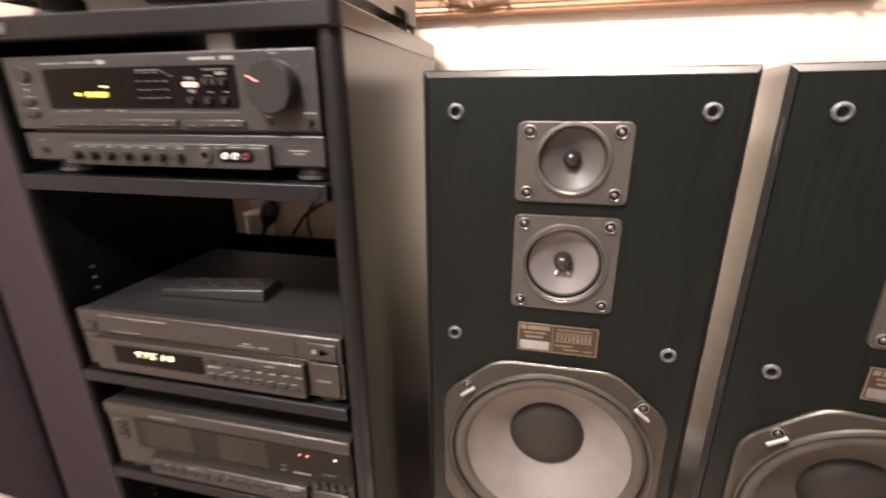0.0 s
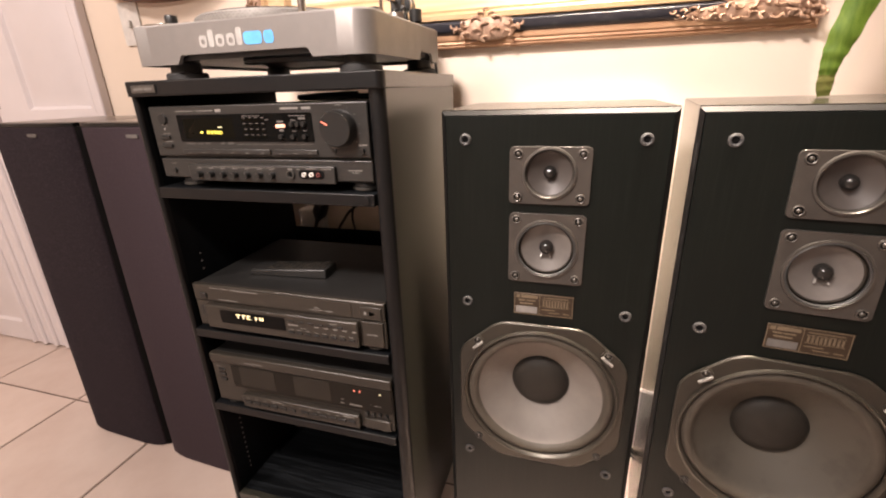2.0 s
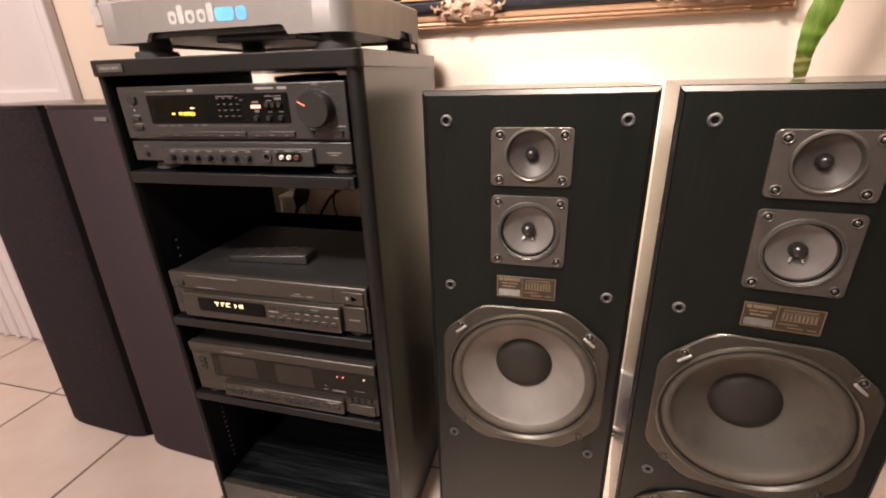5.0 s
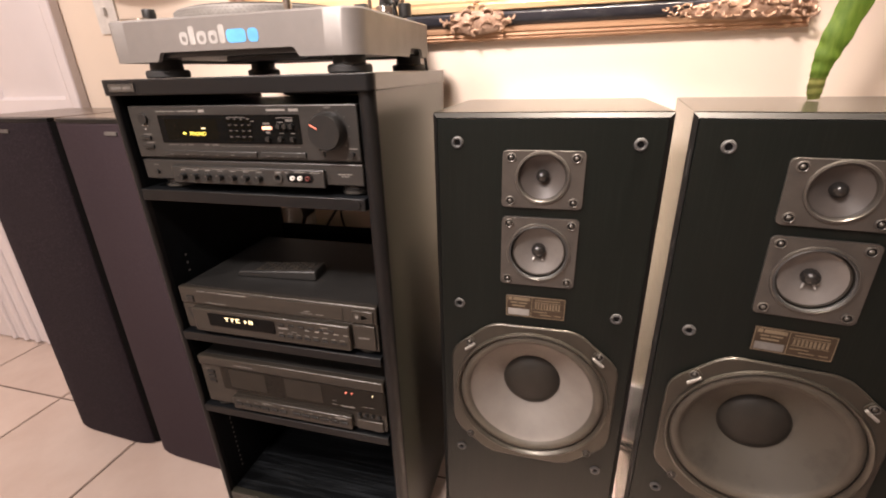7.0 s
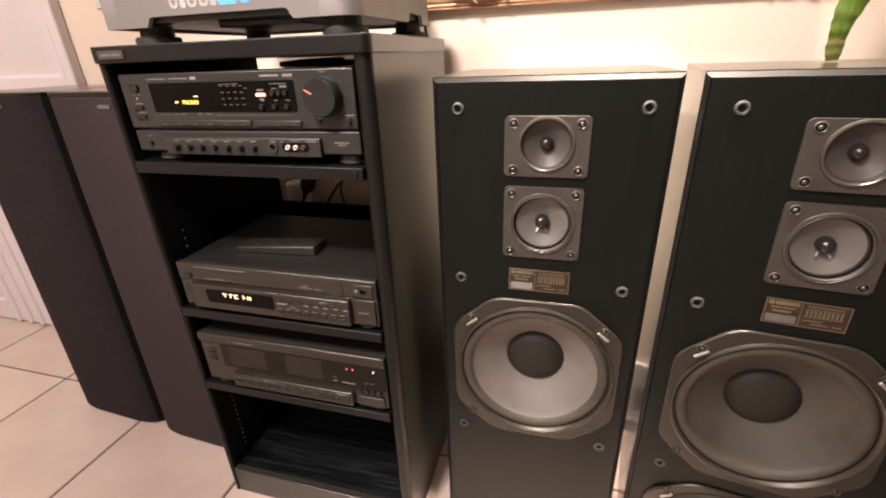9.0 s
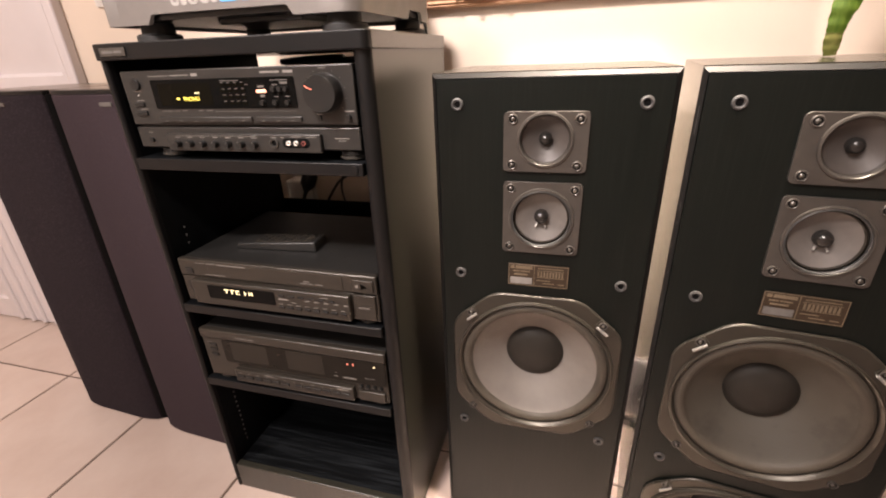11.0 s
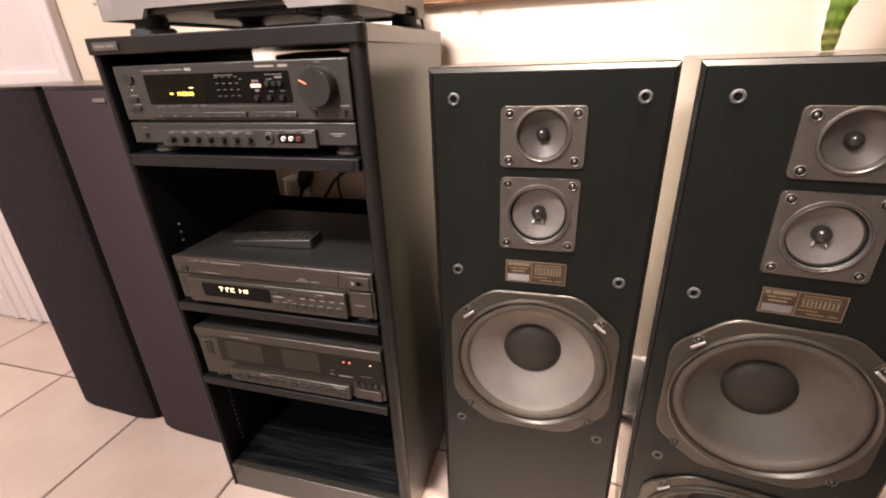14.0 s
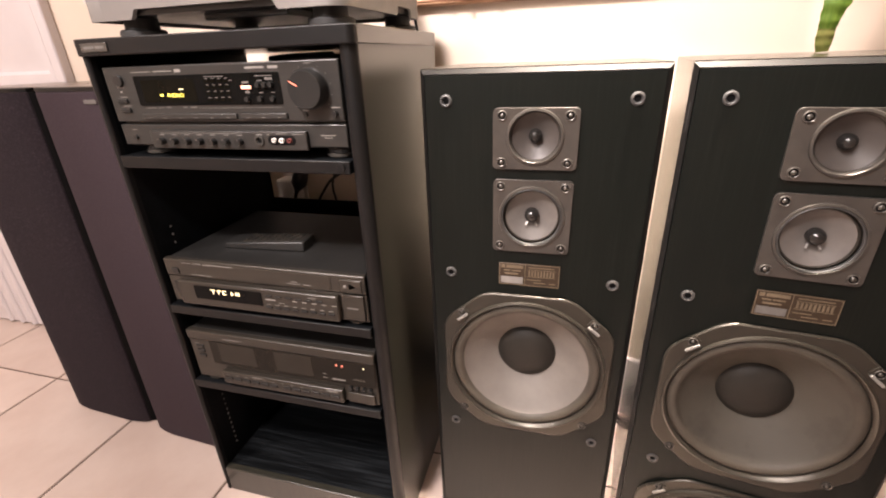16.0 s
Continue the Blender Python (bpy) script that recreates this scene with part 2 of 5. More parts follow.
def lathe(profile, cx, cz, seg=48, bm=None, axis="y", sz=1.0, cy=0.0):
    """Turns (radius, depth) rows about an axis through (cx, cz) along y, or through (cx, cy) along z."""
    bm = bm or bmesh.new()
    rings = []
    for r, d in profile:
        if r < 1e-6:
            rings.append([bm.verts.new((cx, d + cy, cz) if axis == "y" else (cx, cy, cz + d))])
            continue
        ring = []
        for i in range(seg):
            a = 2 * math.pi * i / seg
            u, v = r * math.cos(a), r * math.sin(a)
            ring.append(bm.verts.new((cx + u, d + cy, cz + v * sz) if axis == "y" else (cx + u, cy + v, cz + d)))
        rings.append(ring)
    for a, b in zip(rings, rings[1:]):
        for i in range(seg):
            j = (i + 1) % seg
            if len(a) == 1 and len(b) > 1:
                bm.faces.new((a[0], b[i], b[j]))
            elif len(b) == 1 and len(a) > 1:
                bm.faces.new((a[i], a[j], b[0]))
            elif len(a) > 1:
                bm.faces.new((a[i], a[j], b[j], b[i]))
    return bm


def plate(outline, holes, y0, y1, seg=48):
    """A flat board with round holes, upright in x and z, from y0 (front) to y1 (back). holes: (x, z, radius, squash)."""
    bm = bmesh.new()
    loops = [list(outline)]
    for hx, hz, r, sz in holes:
        loops.append([(hx + r * math.cos(2 * math.pi * i / seg), hz + r * sz * math.sin(2 * math.pi * i / seg)) for i in range(seg)])
    edges = []
    for loop in loops:
        vs = [bm.verts.new((x, y0, z)) for x, z in loop]
        edges += [bm.edges.new((vs[i], vs[(i + 1) % len(vs)])) for i in range(len(vs))]
    faces = [g for g in bmesh.ops.triangle_fill(bm, use_beauty=True, use_dissolve=False, edges=edges)["geom"] if isinstance(g, bmesh.types.BMFace)]
    ext = bmesh.ops.extrude_face_region(bm, geom=faces)
    bmesh.ops.translate(bm, verts=[g for g in ext["geom"] if isinstance(g, bmesh.types.BMVert)], vec=(0, y1 - y0, 0))
    return bm


def rounded(cx, cz, w, h, r, n=5):
    pts = []
    for sx, sz, a0 in ((1, 1, 0), (-1, 1, 90), (-1, -1, 180), (1, -1, 270)):
        for i in range(n + 1):
            a = radians(a0 + 90 * i / n)
            pts.append((cx + sx * (w / 2 - r) + r * math.cos(a), cz + sz * (h / 2 - r) + r * math.sin(a)))
    return pts


def prism(outline, z0, z1):
    """An outline in x and y, raised from z0 to z1."""
    bm = bmesh.new()
    lo = [bm.verts.new((x, y, z0)) for x, y in outline]
    hi = [bm.verts.new((x, y, z1)) for x, y in outline]
    bm.faces.new(lo)
    bm.faces.new(list(reversed(hi)))
    for i in range(len(lo)):
        j = (i + 1) % len(lo)
        bm.faces.new((lo[i], lo[j], hi[j], hi[i]))
    return bm


def tube(points, r, seg=10, bm=None):
    bm = bm or bmesh.new()
    pts = [Vector(p) for p in points]
    rings = []
    for i, p in enumerate(pts):
        d = (pts[min(i + 1, len(pts) - 1)] - pts[max(i - 1, 0)]).normalized()
        u = d.orthogonal().normalized() if i == 0 else (u - d * u.dot(d)).normalized()
        v = d.cross(u)
        rings.append([bm.verts.new(p + r * (u * math.cos(2 * math.pi * k / seg) + v * math.sin(2 * math.pi * k / seg))) for k in range(seg)])
    for a, b in zip(rings, rings[1:]):
        for k in range(seg):
            bm.faces.new((a[k], a[(k + 1) % seg], b[(k + 1) % seg], b[k]))
    bm.faces.new(rings[0])
    bm.faces.new(list(reversed(rings[-1])))
    return bm


def smooth_line(points, n=8):
    pts = [Vector(p) for p in points]
    out = []
    for i in range(len(pts) - 1):
        p0, p1, p2, p3 = pts[max(i - 1, 0)], pts[i], pts[i + 1], pts[min(i + 2, len(pts) - 1)]
        for k in range(n):
            t = k / n
            out.append(0.5 * ((2 * p1) + (p2 - p0) * t + (2 * p0 - 5 * p1 + 4 * p2 - p3) * t * t + (3 * p1 - p0 - 3 * p2 + p3) * t ** 3))
    return out + [pts[-1]]


def bars(rows, y, depth=0.0006):
    """Printed bars (x0, x1, z0, z1) standing proud of a front at y, each a piece of its own."""
    return [box(x0, x1, y - depth, y, z0, z1) for x0, x1, z0, z1 in rows]


def words(text, size, mat, parent, m, name="lettering"):
    cu = bpy.data.curves.new(name, "FONT")
    cu.body, cu.size, cu.extrude, cu.align_x = text, size, 0.0003, "CENTER"
    tmp = new(name, cu)
    me = bpy.data.meshes.new_from_object(tmp.evaluated_get(bpy.context.evaluated_depsgraph_get()))
    bpy.data.objects.remove(tmp)
    me.materials.clear()
    finish(me, mat)
    ob = new(name, me)
    ob.parent = parent
    ob.matrix_basis = m
    return ob


# ---- the room ----
X0, X1, Y0, Y1, TOP = -3.1, 3.6, -4.6, 1.0, 2.46
structure("wall_north", box(X0 - 0.12, X1 + 0.12, Y1, Y1 + 0.12, 0, TOP), WALL, "warm cream painted wall behind the speakers", category="wall")
structure("wall_south", box(X0 - 0.12, X1 + 0.12, Y0 - 0.12, Y0, 0, TOP), WALL, "plain cream painted wall", category="wall")
structure("wall_west", box(X0 - 0.12, X0, Y0, Y1, 0, TOP), WALL, "plain cream painted wall", category="wall")
structure("wall_east", box(X1, X1 + 0.12, Y0, Y1, 0, TOP), WALL, "plain cream painted wall", category="wall")
structure("ceiling", box(X0 - 0.12, X1 + 0.12, Y0 - 0.12, Y1 + 0.12, TOP, TOP + 0.1), CEIL, "plain white painted ceiling", category="ceiling")
floor = structure("floor", box(X0 - 0.12, X1 + 0.12, Y0 - 0.12, Y1 + 0.12, -0.12, -0.003), GROUT, "large pinkish beige stone tiles with dark grout", category="floor")
base = box(-1.370, X1, Y1 - 0.014, Y1, 0, 0.205)
structure("baseboard", base, TRIM, "white painted baseboard along the cream wall", bevel=0.005, category="baseboard")


def raised_panel(x0, x1, z0, z1, y):
    """A moulded door panel: sunk groove and raised field."""
    bm = bmesh.new()
    rows = ((0.0, 0.0), (0.010, 0.011), (0.022, 0.011), (0.052, 0.001))
    loops = [[bm.verts.new(p) for p in ((x0 + i, y + d, z0 + i), (x1 - i, y + d, z0 + i), (x1 - i, y + d, z1 - i), (x0 + i, y + d, z1 - i))] for i, d in rows]
    for a, b in zip(loops, loops[1:]):
        for k in range(4):
            bm.faces.new((a[k], a[(k + 1) % 4], b[(k + 1) % 4], b[k]))
    bm.faces.new(loops[-1])
    return bm


def door_leaf(name, x0, x1, panels, label):
    y = Y1 - 0.030
    door = thing(name, pose(0, 0, 0), label, "door")
    tagged(door, kind="structure")
    bm = bmesh.new()
    px0, px1 = panels[0][0], panels[0][1]
    box(x0, px0, y, Y1, 0.008, 2.03, bm)
    box(px1, x1, y, Y1, 0.008, 2.03, bm)
    zs = [0.008] + [v for p in panels for v in (p[2], p[3])] + [2.03]
    for a, b in zip(zs[::2], zs[1::2]):
        box(px0, px1, y, Y1, a, b, bm)
    part("door_frame", bm, TRIM, door)
    for p in panels:
        part("door_panel", raised_panel(*p, y), TRIM, door)
    return door


door_leaf("door_1", -1.885, -1.412, [(-1.725, -1.428, 0.16, 0.92), (-1.725, -1.428, 1.015, 1.90)], "white painted panelled door, closed, in the cream wall")
door_2 = door_leaf("door_2", -2.62, -1.90, [(-2.56, -2.24, 0.10, 0.92), (-2.56, -2.24, 1.03, 1.90)], "white painted panelled door leaf, closed, beside the hinge")
for x in (-2.195, -2.125, -2.055, -1.985):
    part("fluted_moulding", lathe([(0.012, 0.010), (0.012, 2.028)], x, 0, 16, axis="z", cy=Y1 - 0.031), TRIM, door_2)
    part("fluted_moulding", box(x - 0.026, x - 0.018, Y1 - 0.034, Y1 - 0.028, 0.010, 2.028), TRIM, door_2, bevel=0.002)
bm = plate([(-1.410, 0), (-1.372, 0), (-1.372, 2.10), (-2.72, 2.10), (-2.72, 0), (-2.625, 0), (-2.625, 2.035), (-1.410, 2.035)], [], Y1 - 0.034, Y1)
structure("trim", bm, TRIM, "white moulded door casing", bevel=0.006, category="trim")
hinge = thing("hinge", pose(-1.893, Y1 - 0.034, 1.06), "aged bronze door hinge between the white door leaves", "hinge")
part("knuckle", lathe([(0, -0.042), (0.007, -0.042), (0.007, 0.042), (0, 0.042)], 0, 0, 14, axis="z"), BRONZE, hinge)
part("hinge_plate", box(-0.022, 0.022, 0.0015, 0.004, -0.038, 0.038), BRONZE, hinge, bevel=0.001)

switch = thing("light_switch", pose(-1.198, Y1, 1.255), "white plastic light switch plate on the cream wall", "light switch")
part("switch_plate", plate(rounded(0, 0, 0.074, 0.118, 0.006), [], -0.006, 0), WHITEP, switch, bevel=0.002)
part("toggle", box(-0.006, 0.006, -0.016, -0.005, -0.010, 0.010), WHITEP, switch, bevel=0.002)
for dz in (-0.03, 0.03):
    part("screw", lathe([(0, -0.0075), (0.003, -0.007), (0.0035, -0.005)], 0, dz, 12), WHITEP, switch)

# wooden wall cabinet whose rounded foot hangs over the towers
shelf = thing("wall_shelf", pose(-1.04, Y1, 1.304), "polished brown wooden wall shelf with a rounded foot", "shelf")


def boat(hw, h, d, z):
    """A shallow bowl cut in half against the wall: rounded below, flat on top."""
    bm = bmesh.new()
    rings = []
    for k in range(7):
        a = radians(90 * k / 6)
        f = math.sin(a) if k else 0.12
        rings.append([bm.verts.new((hw * f * math.cos(radians(180 * i / 16)), -d * f * math.sin(radians(180 * i / 16)), z + h * (1 - math.cos(a)))) for i in range(17)])
    for p, q in zip(rings, rings[1:]):
        for i in range(16):
            bm.faces.new((p[i], p[i + 1], q[i + 1], q[i]))
        bm.faces.new((p[16], p[0], q[0], q[16]))
    bm.faces.new(rings[0])
    bm.faces.new(rings[-1])
    return bm


part("rounded_foot", boat(0.222, 0.045, 0.10, 0.0), BROWNWOOD, shelf)
part("board", boat(0.236, 0.016, 0.112, 0.045), BROWNWOOD, shelf)
part("body", box(-0.20, 0.20, -0.085, 0, 0.061, 0.40), BROWNWOOD, shelf, bevel=0.003)
part("front_panel", box(-0.16, 0.16, -0.091, -0.085, 0.095, 0.36), BROWNWOOD, shelf, bevel=0.003)


# ---- gilt framed picture ----
def moulding(profile, x0, x1, z0, z1):
    """A mitred frame; profile rows are (inward, toward the room)."""
    bm = bmesh.new()
    loops = []
    for i, d in profile:
        loops.append([bm.verts.new(p) for p in ((x0 + i, -d, z0 + i), (x1 - i, -d, z0 + i), (x1 - i, -d, z1 - i), (x0 + i, -d, z1 - i))])
    for a, b in zip(loops, loops[1:]):
        for k in range(4):
            bm.faces.new((a[k], a[(k + 1) % 4], b[(k + 1) % 4], b[k]))
    return bm


def scrolls(bm, rows, seed):
    """Carved acanthus scrolls: curled, tapering ridges that overlap into one relief."""
    rnd = random.Random(seed)
    for x, z, size, turn, sense in rows:
        n = 9
        for k in range(n):
            b = turn + sense * k / n * 4.4
            r_ = size * (1 - 0.70 * k / n)
            p = (x + r_ * math.cos(b), -0.040 - 0.010 * (1 - k / n) - rnd.random() * 0.003, z + r_ * math.sin(b) * 0.6)
            w_ = size * (0.44 - 0.022 * k)
            bmesh.ops.create_icosphere(bm, subdivisions=1, radius=w_, matrix=Matrix.Translation(p) @ Matrix.Rotation(-b, 4, "Y") @ Matrix.Diagonal((0.75, 0.8, 1.25, 1)))
    return bm


def pad(bm, x, z, w, h, deep=0.011):
    """The lumpy ground from which a carving rises."""
    bmesh.ops.create_uvsphere(bm, u_segments=20, v_segments=8, radius=1, matrix=Matrix.Translation((x, -0.040, z)) @ Matrix.Diagonal((w / 2, deep, h / 2, 1)))
    return bm


PX0, PX1, PZ0, PZ1 = -0.755, 0.577, 1.130, 2.02
picture = thing("picture", pose(0, Y1, 0), "large painting in a carved gilt and black frame", "picture")
part("outer_moulding", moulding([(0, 0), (0, 0.022), (0.004, 0.027), (0.007, 0.025), (0.010, 0.030), (0.015, 0.029), (0.018, 0.033), (0.026, 0.035), (0.030, 0.031), (0.030, 0.02)], PX0, PX1, PZ0, PZ1), COPPER, picture, "copper gilt outer moulding")
part("inlay_band", moulding([(0.030, 0.031), (0.033, 0.037), (0.040, 0.043), (0.053, 0.046), (0.058, 0.043), (0.060, 0.03)], PX0, PX1, PZ0, PZ1), BAND, picture, "distressed blue-black band")
part("inner_moulding", moulding([(0.060, 0.040), (0.062, 0.047), (0.072, 0.050), (0.078, 0.044), (0.083, 0.046), (0.100, 0.036), (0.117, 0.026), (0.122, 0.027), (0.130, 0.016), (0.130, 0.006)], PX0, PX1, PZ0, PZ1), GILT, picture, "gold gilt inner moulding")
part("painting", box(PX0 + 0.130, PX1 - 0.130, -0.010, -0.002, PZ0 + 0.130, PZ1 - 0.130), CANVAS, picture, "pale green-grey painted canvas")
cx = (PX0 + PX1) / 2
rows = [(cx, PZ0 + 0.040, 0.017, 1.57, 1), (cx, PZ0 + 0.018, 0.012, 4.0, -1), (cx, PZ0 + 0.074, 0.010, 1.2, 1)]
for q in (-1, 1):
    t0 = 0.0 if q > 0 else math.pi
    rows += [(cx + q * 0.022, PZ0 + 0.030, 0.015, t0 + 1.2 * q, q), (cx + q * 0.026, PZ0 + 0.056, 0.013, t0 + 2.2 * q, -q), (cx + q * 0.045, PZ0 + 0.026, 0.014, t0 - 0.6 * q, q)]
    rows += [(cx + q * 0.048, PZ0 + 0.048, 0.012, t0 + 0.6 * q, -q), (cx + q * 0.064, PZ0 + 0.034, 0.012, t0 + 0.3 * q, q), (cx + q * 0.076, PZ0 + 0.046, 0.009, t0, -q), (cx + q * 0.012, PZ0 + 0.066, 0.010, t0 + q, q)]
part("carved_ornament", scrolls(pad(bmesh.new(), cx, PZ0 + 0.042, 0.150, 0.058, 0.009), rows, 3), CARVED, picture, "carved rose-gold scroll ornament")
for q, x in ((1, PX1), (-1, PX0)):
    bm = pad(bmesh.new(), x - q * 0.125, PZ0 + 0.040, 0.25, 0.044, 0.008)
    pad(bm, x - q * 0.042, PZ0 + 0.110, 0.062, 0.18, 0.008)
    rows = []
    for k in range(30):
        u = k / 29
        side = 1 if k % 2 else -1
        rows.append((x - q * (0.016 + 0.255 * u), PZ0 + 0.038 + side * 0.013 * (1 - 0.55 * u), 0.0135 - 0.0065 * u, k * 2.3, side))
        rows.append((x - q * (0.040 + side * 0.018 * (1 - 0.5 * u)), PZ0 + 0.030 + 0.18 * u, 0.0135 - 0.0065 * u, k * 1.7, -side))
    part("carved_corner", scrolls(bm, rows, 5 + q), CARVED, picture, "carved rose-gold corner scrolls")


# ---- floor-standing speakers ----
def driver_screw(name, x, z, y, r, parent):
    """A screw head sunk in a raised cup with a dark well."""
    ring = part(name, lathe([(r * 1.95, y + 0.0005), (r * 1.85, y - 0.0022), (r * 1.60, y - 0.0028), (r * 1.38, y - 0.0022), (r * 1.32, y - 0.0006)], x, z, 20), PLATE, parent)
    part("well", lathe([(r * 1.36, y - 0.0008), (r * 0.6, y - 0.0006), (0, y - 0.0006)], x, z, 20), HOLE, ring, "near-black disc for the shaded screw well")
    part("screw_head", lathe([(r * 0.86, y - 0.0005), (r * 0.80, y - 0.0018), (r * 0.55, y - 0.0028), (r * 0.25, y - 0.0033), (0, y - 0.0034)], x, z, 16), SCREW, ring, "dull zinc screw head")


def small_driver(name, parent, cz, w, h, bolt_x, bolt_z, ring_r, cone_r, cap_r, mid, label):
    y = -0.005
    dz = -0.0 if mid else 0.004
    d = part(name, plate(rounded(0, cz, w, h, 0.008), [(0, cz + dz, ring_r - 0.004, 1.0)], y, 0.001), PLATE, parent, label, bevel=0.0026)
    part("trim_ring", lathe([(ring_r + 0.002, y), (ring_r + 0.001, y - 0.003), (ring_r - 0.002, y - 0.0035), (ring_r - 0.004, y - 0.001), (ring_r - 0.005, y + 0.004)], 0, cz + dz, 48), PLATE, d)
    if mid:
        part("surround", lathe([(ring_r - 0.0045, 0.002), (ring_r - 0.008, -0.001), (cone_r + 0.002, -0.001), (cone_r, 0.003)], 0, cz + dz, 48), MIDSUR, d, "dark brown rubber surround")
        part("bead", lathe([(ring_r - 0.0032, -0.0068), (ring_r - 0.0044, -0.0080), (ring_r - 0.0056, -0.0066), (ring_r - 0.0056, -0.002)], 0, cz + dz, 48), SOCKET, d, "thin pale bead")
        part("cone", lathe([(cone_r + 0.001, 0.002), (cone_r * 0.75, 0.0075), (cone_r * 0.5, 0.0115), (cap_r * 0.8, 0.015)], 0, cz + dz, 48), MIDCONE, d, "pale grey paper cone")
        for s in (-1, 1):
            part("lead_wire", tube([(s * 0.0050, 0.0120, cz - cap_r * 0.80), (s * 0.0076, 0.0072, cz - cap_r - 0.003), (s * 0.0086, 0.0058, cz - cap_r - 0.0055)], 0.0016, 6), LIP, d, "bright braided lead wire")
    else:
        part("surround", lathe([(ring_r - 0.0035, -0.0025), (ring_r - 0.0045, -0.0030), (ring_r - 0.0058, -0.0018), (ring_r - 0.006, 0.001)], 0, cz + dz, 48), MIDSUR, d, "thin dark brown surround")
        part("horn", lathe([(ring_r - 0.005, -0.0005), (cone_r * 0.84, 0.0022), (cone_r * 0.68, 0.0052), (cone_r * 0.46, 0.0095), (cap_r * 0.8, 0.013)], 0, cz + dz, 48), HORN, d, "brown-grey shallow horn")
    part("dome", lathe([(cap_r, 0.018), (cap_r, 0.008), (cap_r * 0.93, 0.004), (cap_r * 0.75, 0.0), (cap_r * 0.4, -0.003), (0, -0.004)], 0, cz + dz, 28), GLOSS, d, "gloss black dome")
    for sx in (-1, 1):
        for sz in (-1, 1):
            driver_screw("screw_cup", sx * bolt_x, cz + sz * bolt_z, y, 0.0042, d)
    return d


def filleted(points, r, n=5):
    """A polygon with its corners rounded by arcs that start r before each corner."""
    out = []
    for k, p in enumerate(points):
        p, a, b = Vector(p), Vector(points[k - 1]), Vector(points[(k + 1) % len(points)])
        s, e = p + (a - p).normalized() * r, p + (b - p).normalized() * r
        out += [tuple(s * (1 - u) ** 2 + p * 2 * u * (1 - u) + e * u * u) for u in (i / n for i in range(n + 1))]
    return out


def woofer(parent, cz, w, h, label, cone_mat):
    y, sz = -0.006, h / 0.325
    c, cv = 0.078, 0.069
    pts = [(-w / 2 + c, cz + h / 2), (w / 2 - c, cz + h / 2), (w / 2, cz + h / 2 - cv * sz), (w / 2, cz - h / 2 + cv * sz), (w / 2 - c, cz - h / 2), (-w / 2 + c, cz - h / 2), (-w / 2, cz - h / 2 + cv * sz), (-w / 2, cz + h / 2 - cv * sz)]
    fr = part("woofer", plate(filleted(pts, 0.024), [(0, cz, 0.142, sz)], y, 0.001, 64), FRAME_METAL, parent, label, bevel=0.003)
    part("rim", lathe([(0.1505, y), (0.1495, y - 0.004), (0.1465, y - 0.0055), (0.1435, y - 0.003), (0.141, y + 0.002)], 0, cz, 72, sz=sz), FRAME_METAL, fr)
    part("surround", lathe([(0.142, 0.0), (0.1390, -0.0040), (0.134, -0.0062), (0.1285, -0.0056), (0.1240, -0.0020), (0.1215, 0.0015), (0.1195, 0.0040)], 0, cz, 72, sz=sz), SURROUND, fr, "brown-black foam surround")
    part("cone", lathe([(0.1212, 0.0018), (0.115, 0.0085), (0.100, 0.021), (0.080, 0.0365), (0.066, 0.0475), (0.054, 0.0560)], 0, cz, 72, sz=sz), cone_mat, fr, "grey paper woofer cone")
    part("dust_cap", lathe([(0.0590, 0.0540), (0.0572, 0.0500), (0.050, 0.0440), (0.038, 0.0385), (0.020, 0.0350), (0, 0.0340)], 0, cz, 48, sz=sz), CAP, fr, "dark domed dust cap")
    for sx in (-1, 1):
        tx, tz = sx * 0.125, cz + sz * 0.112
        tab = part("mounting_tab", plate(rounded(0, 0, 0.034, 0.018, 0.004), [], -0.0025, 0.003), FRAME_METAL, fr, "bright cast mounting tab", bevel=0.0012)
        tab.matrix_basis = pose(tx, y, tz, 0, sx * 40, 0)
        # The lip's glint is put in as a paler colour.
        part("tab_lip", box(-0.0125, 0.0125, -0.0066, 0.0, -0.0102, -0.0056), LIP, tab, "metal lip with its glint in a pale colour", bevel=0.001)
        driver_screw("screw_cup", tx - sx * 0.004, tz + 0.005, y - 0.002, 0.0042, fr)
        driver_screw("screw_cup", sx * 0.1195, cz - sz * 0.120, y, 0.0042, fr)
    return fr


D, H = 0.315, 1.004


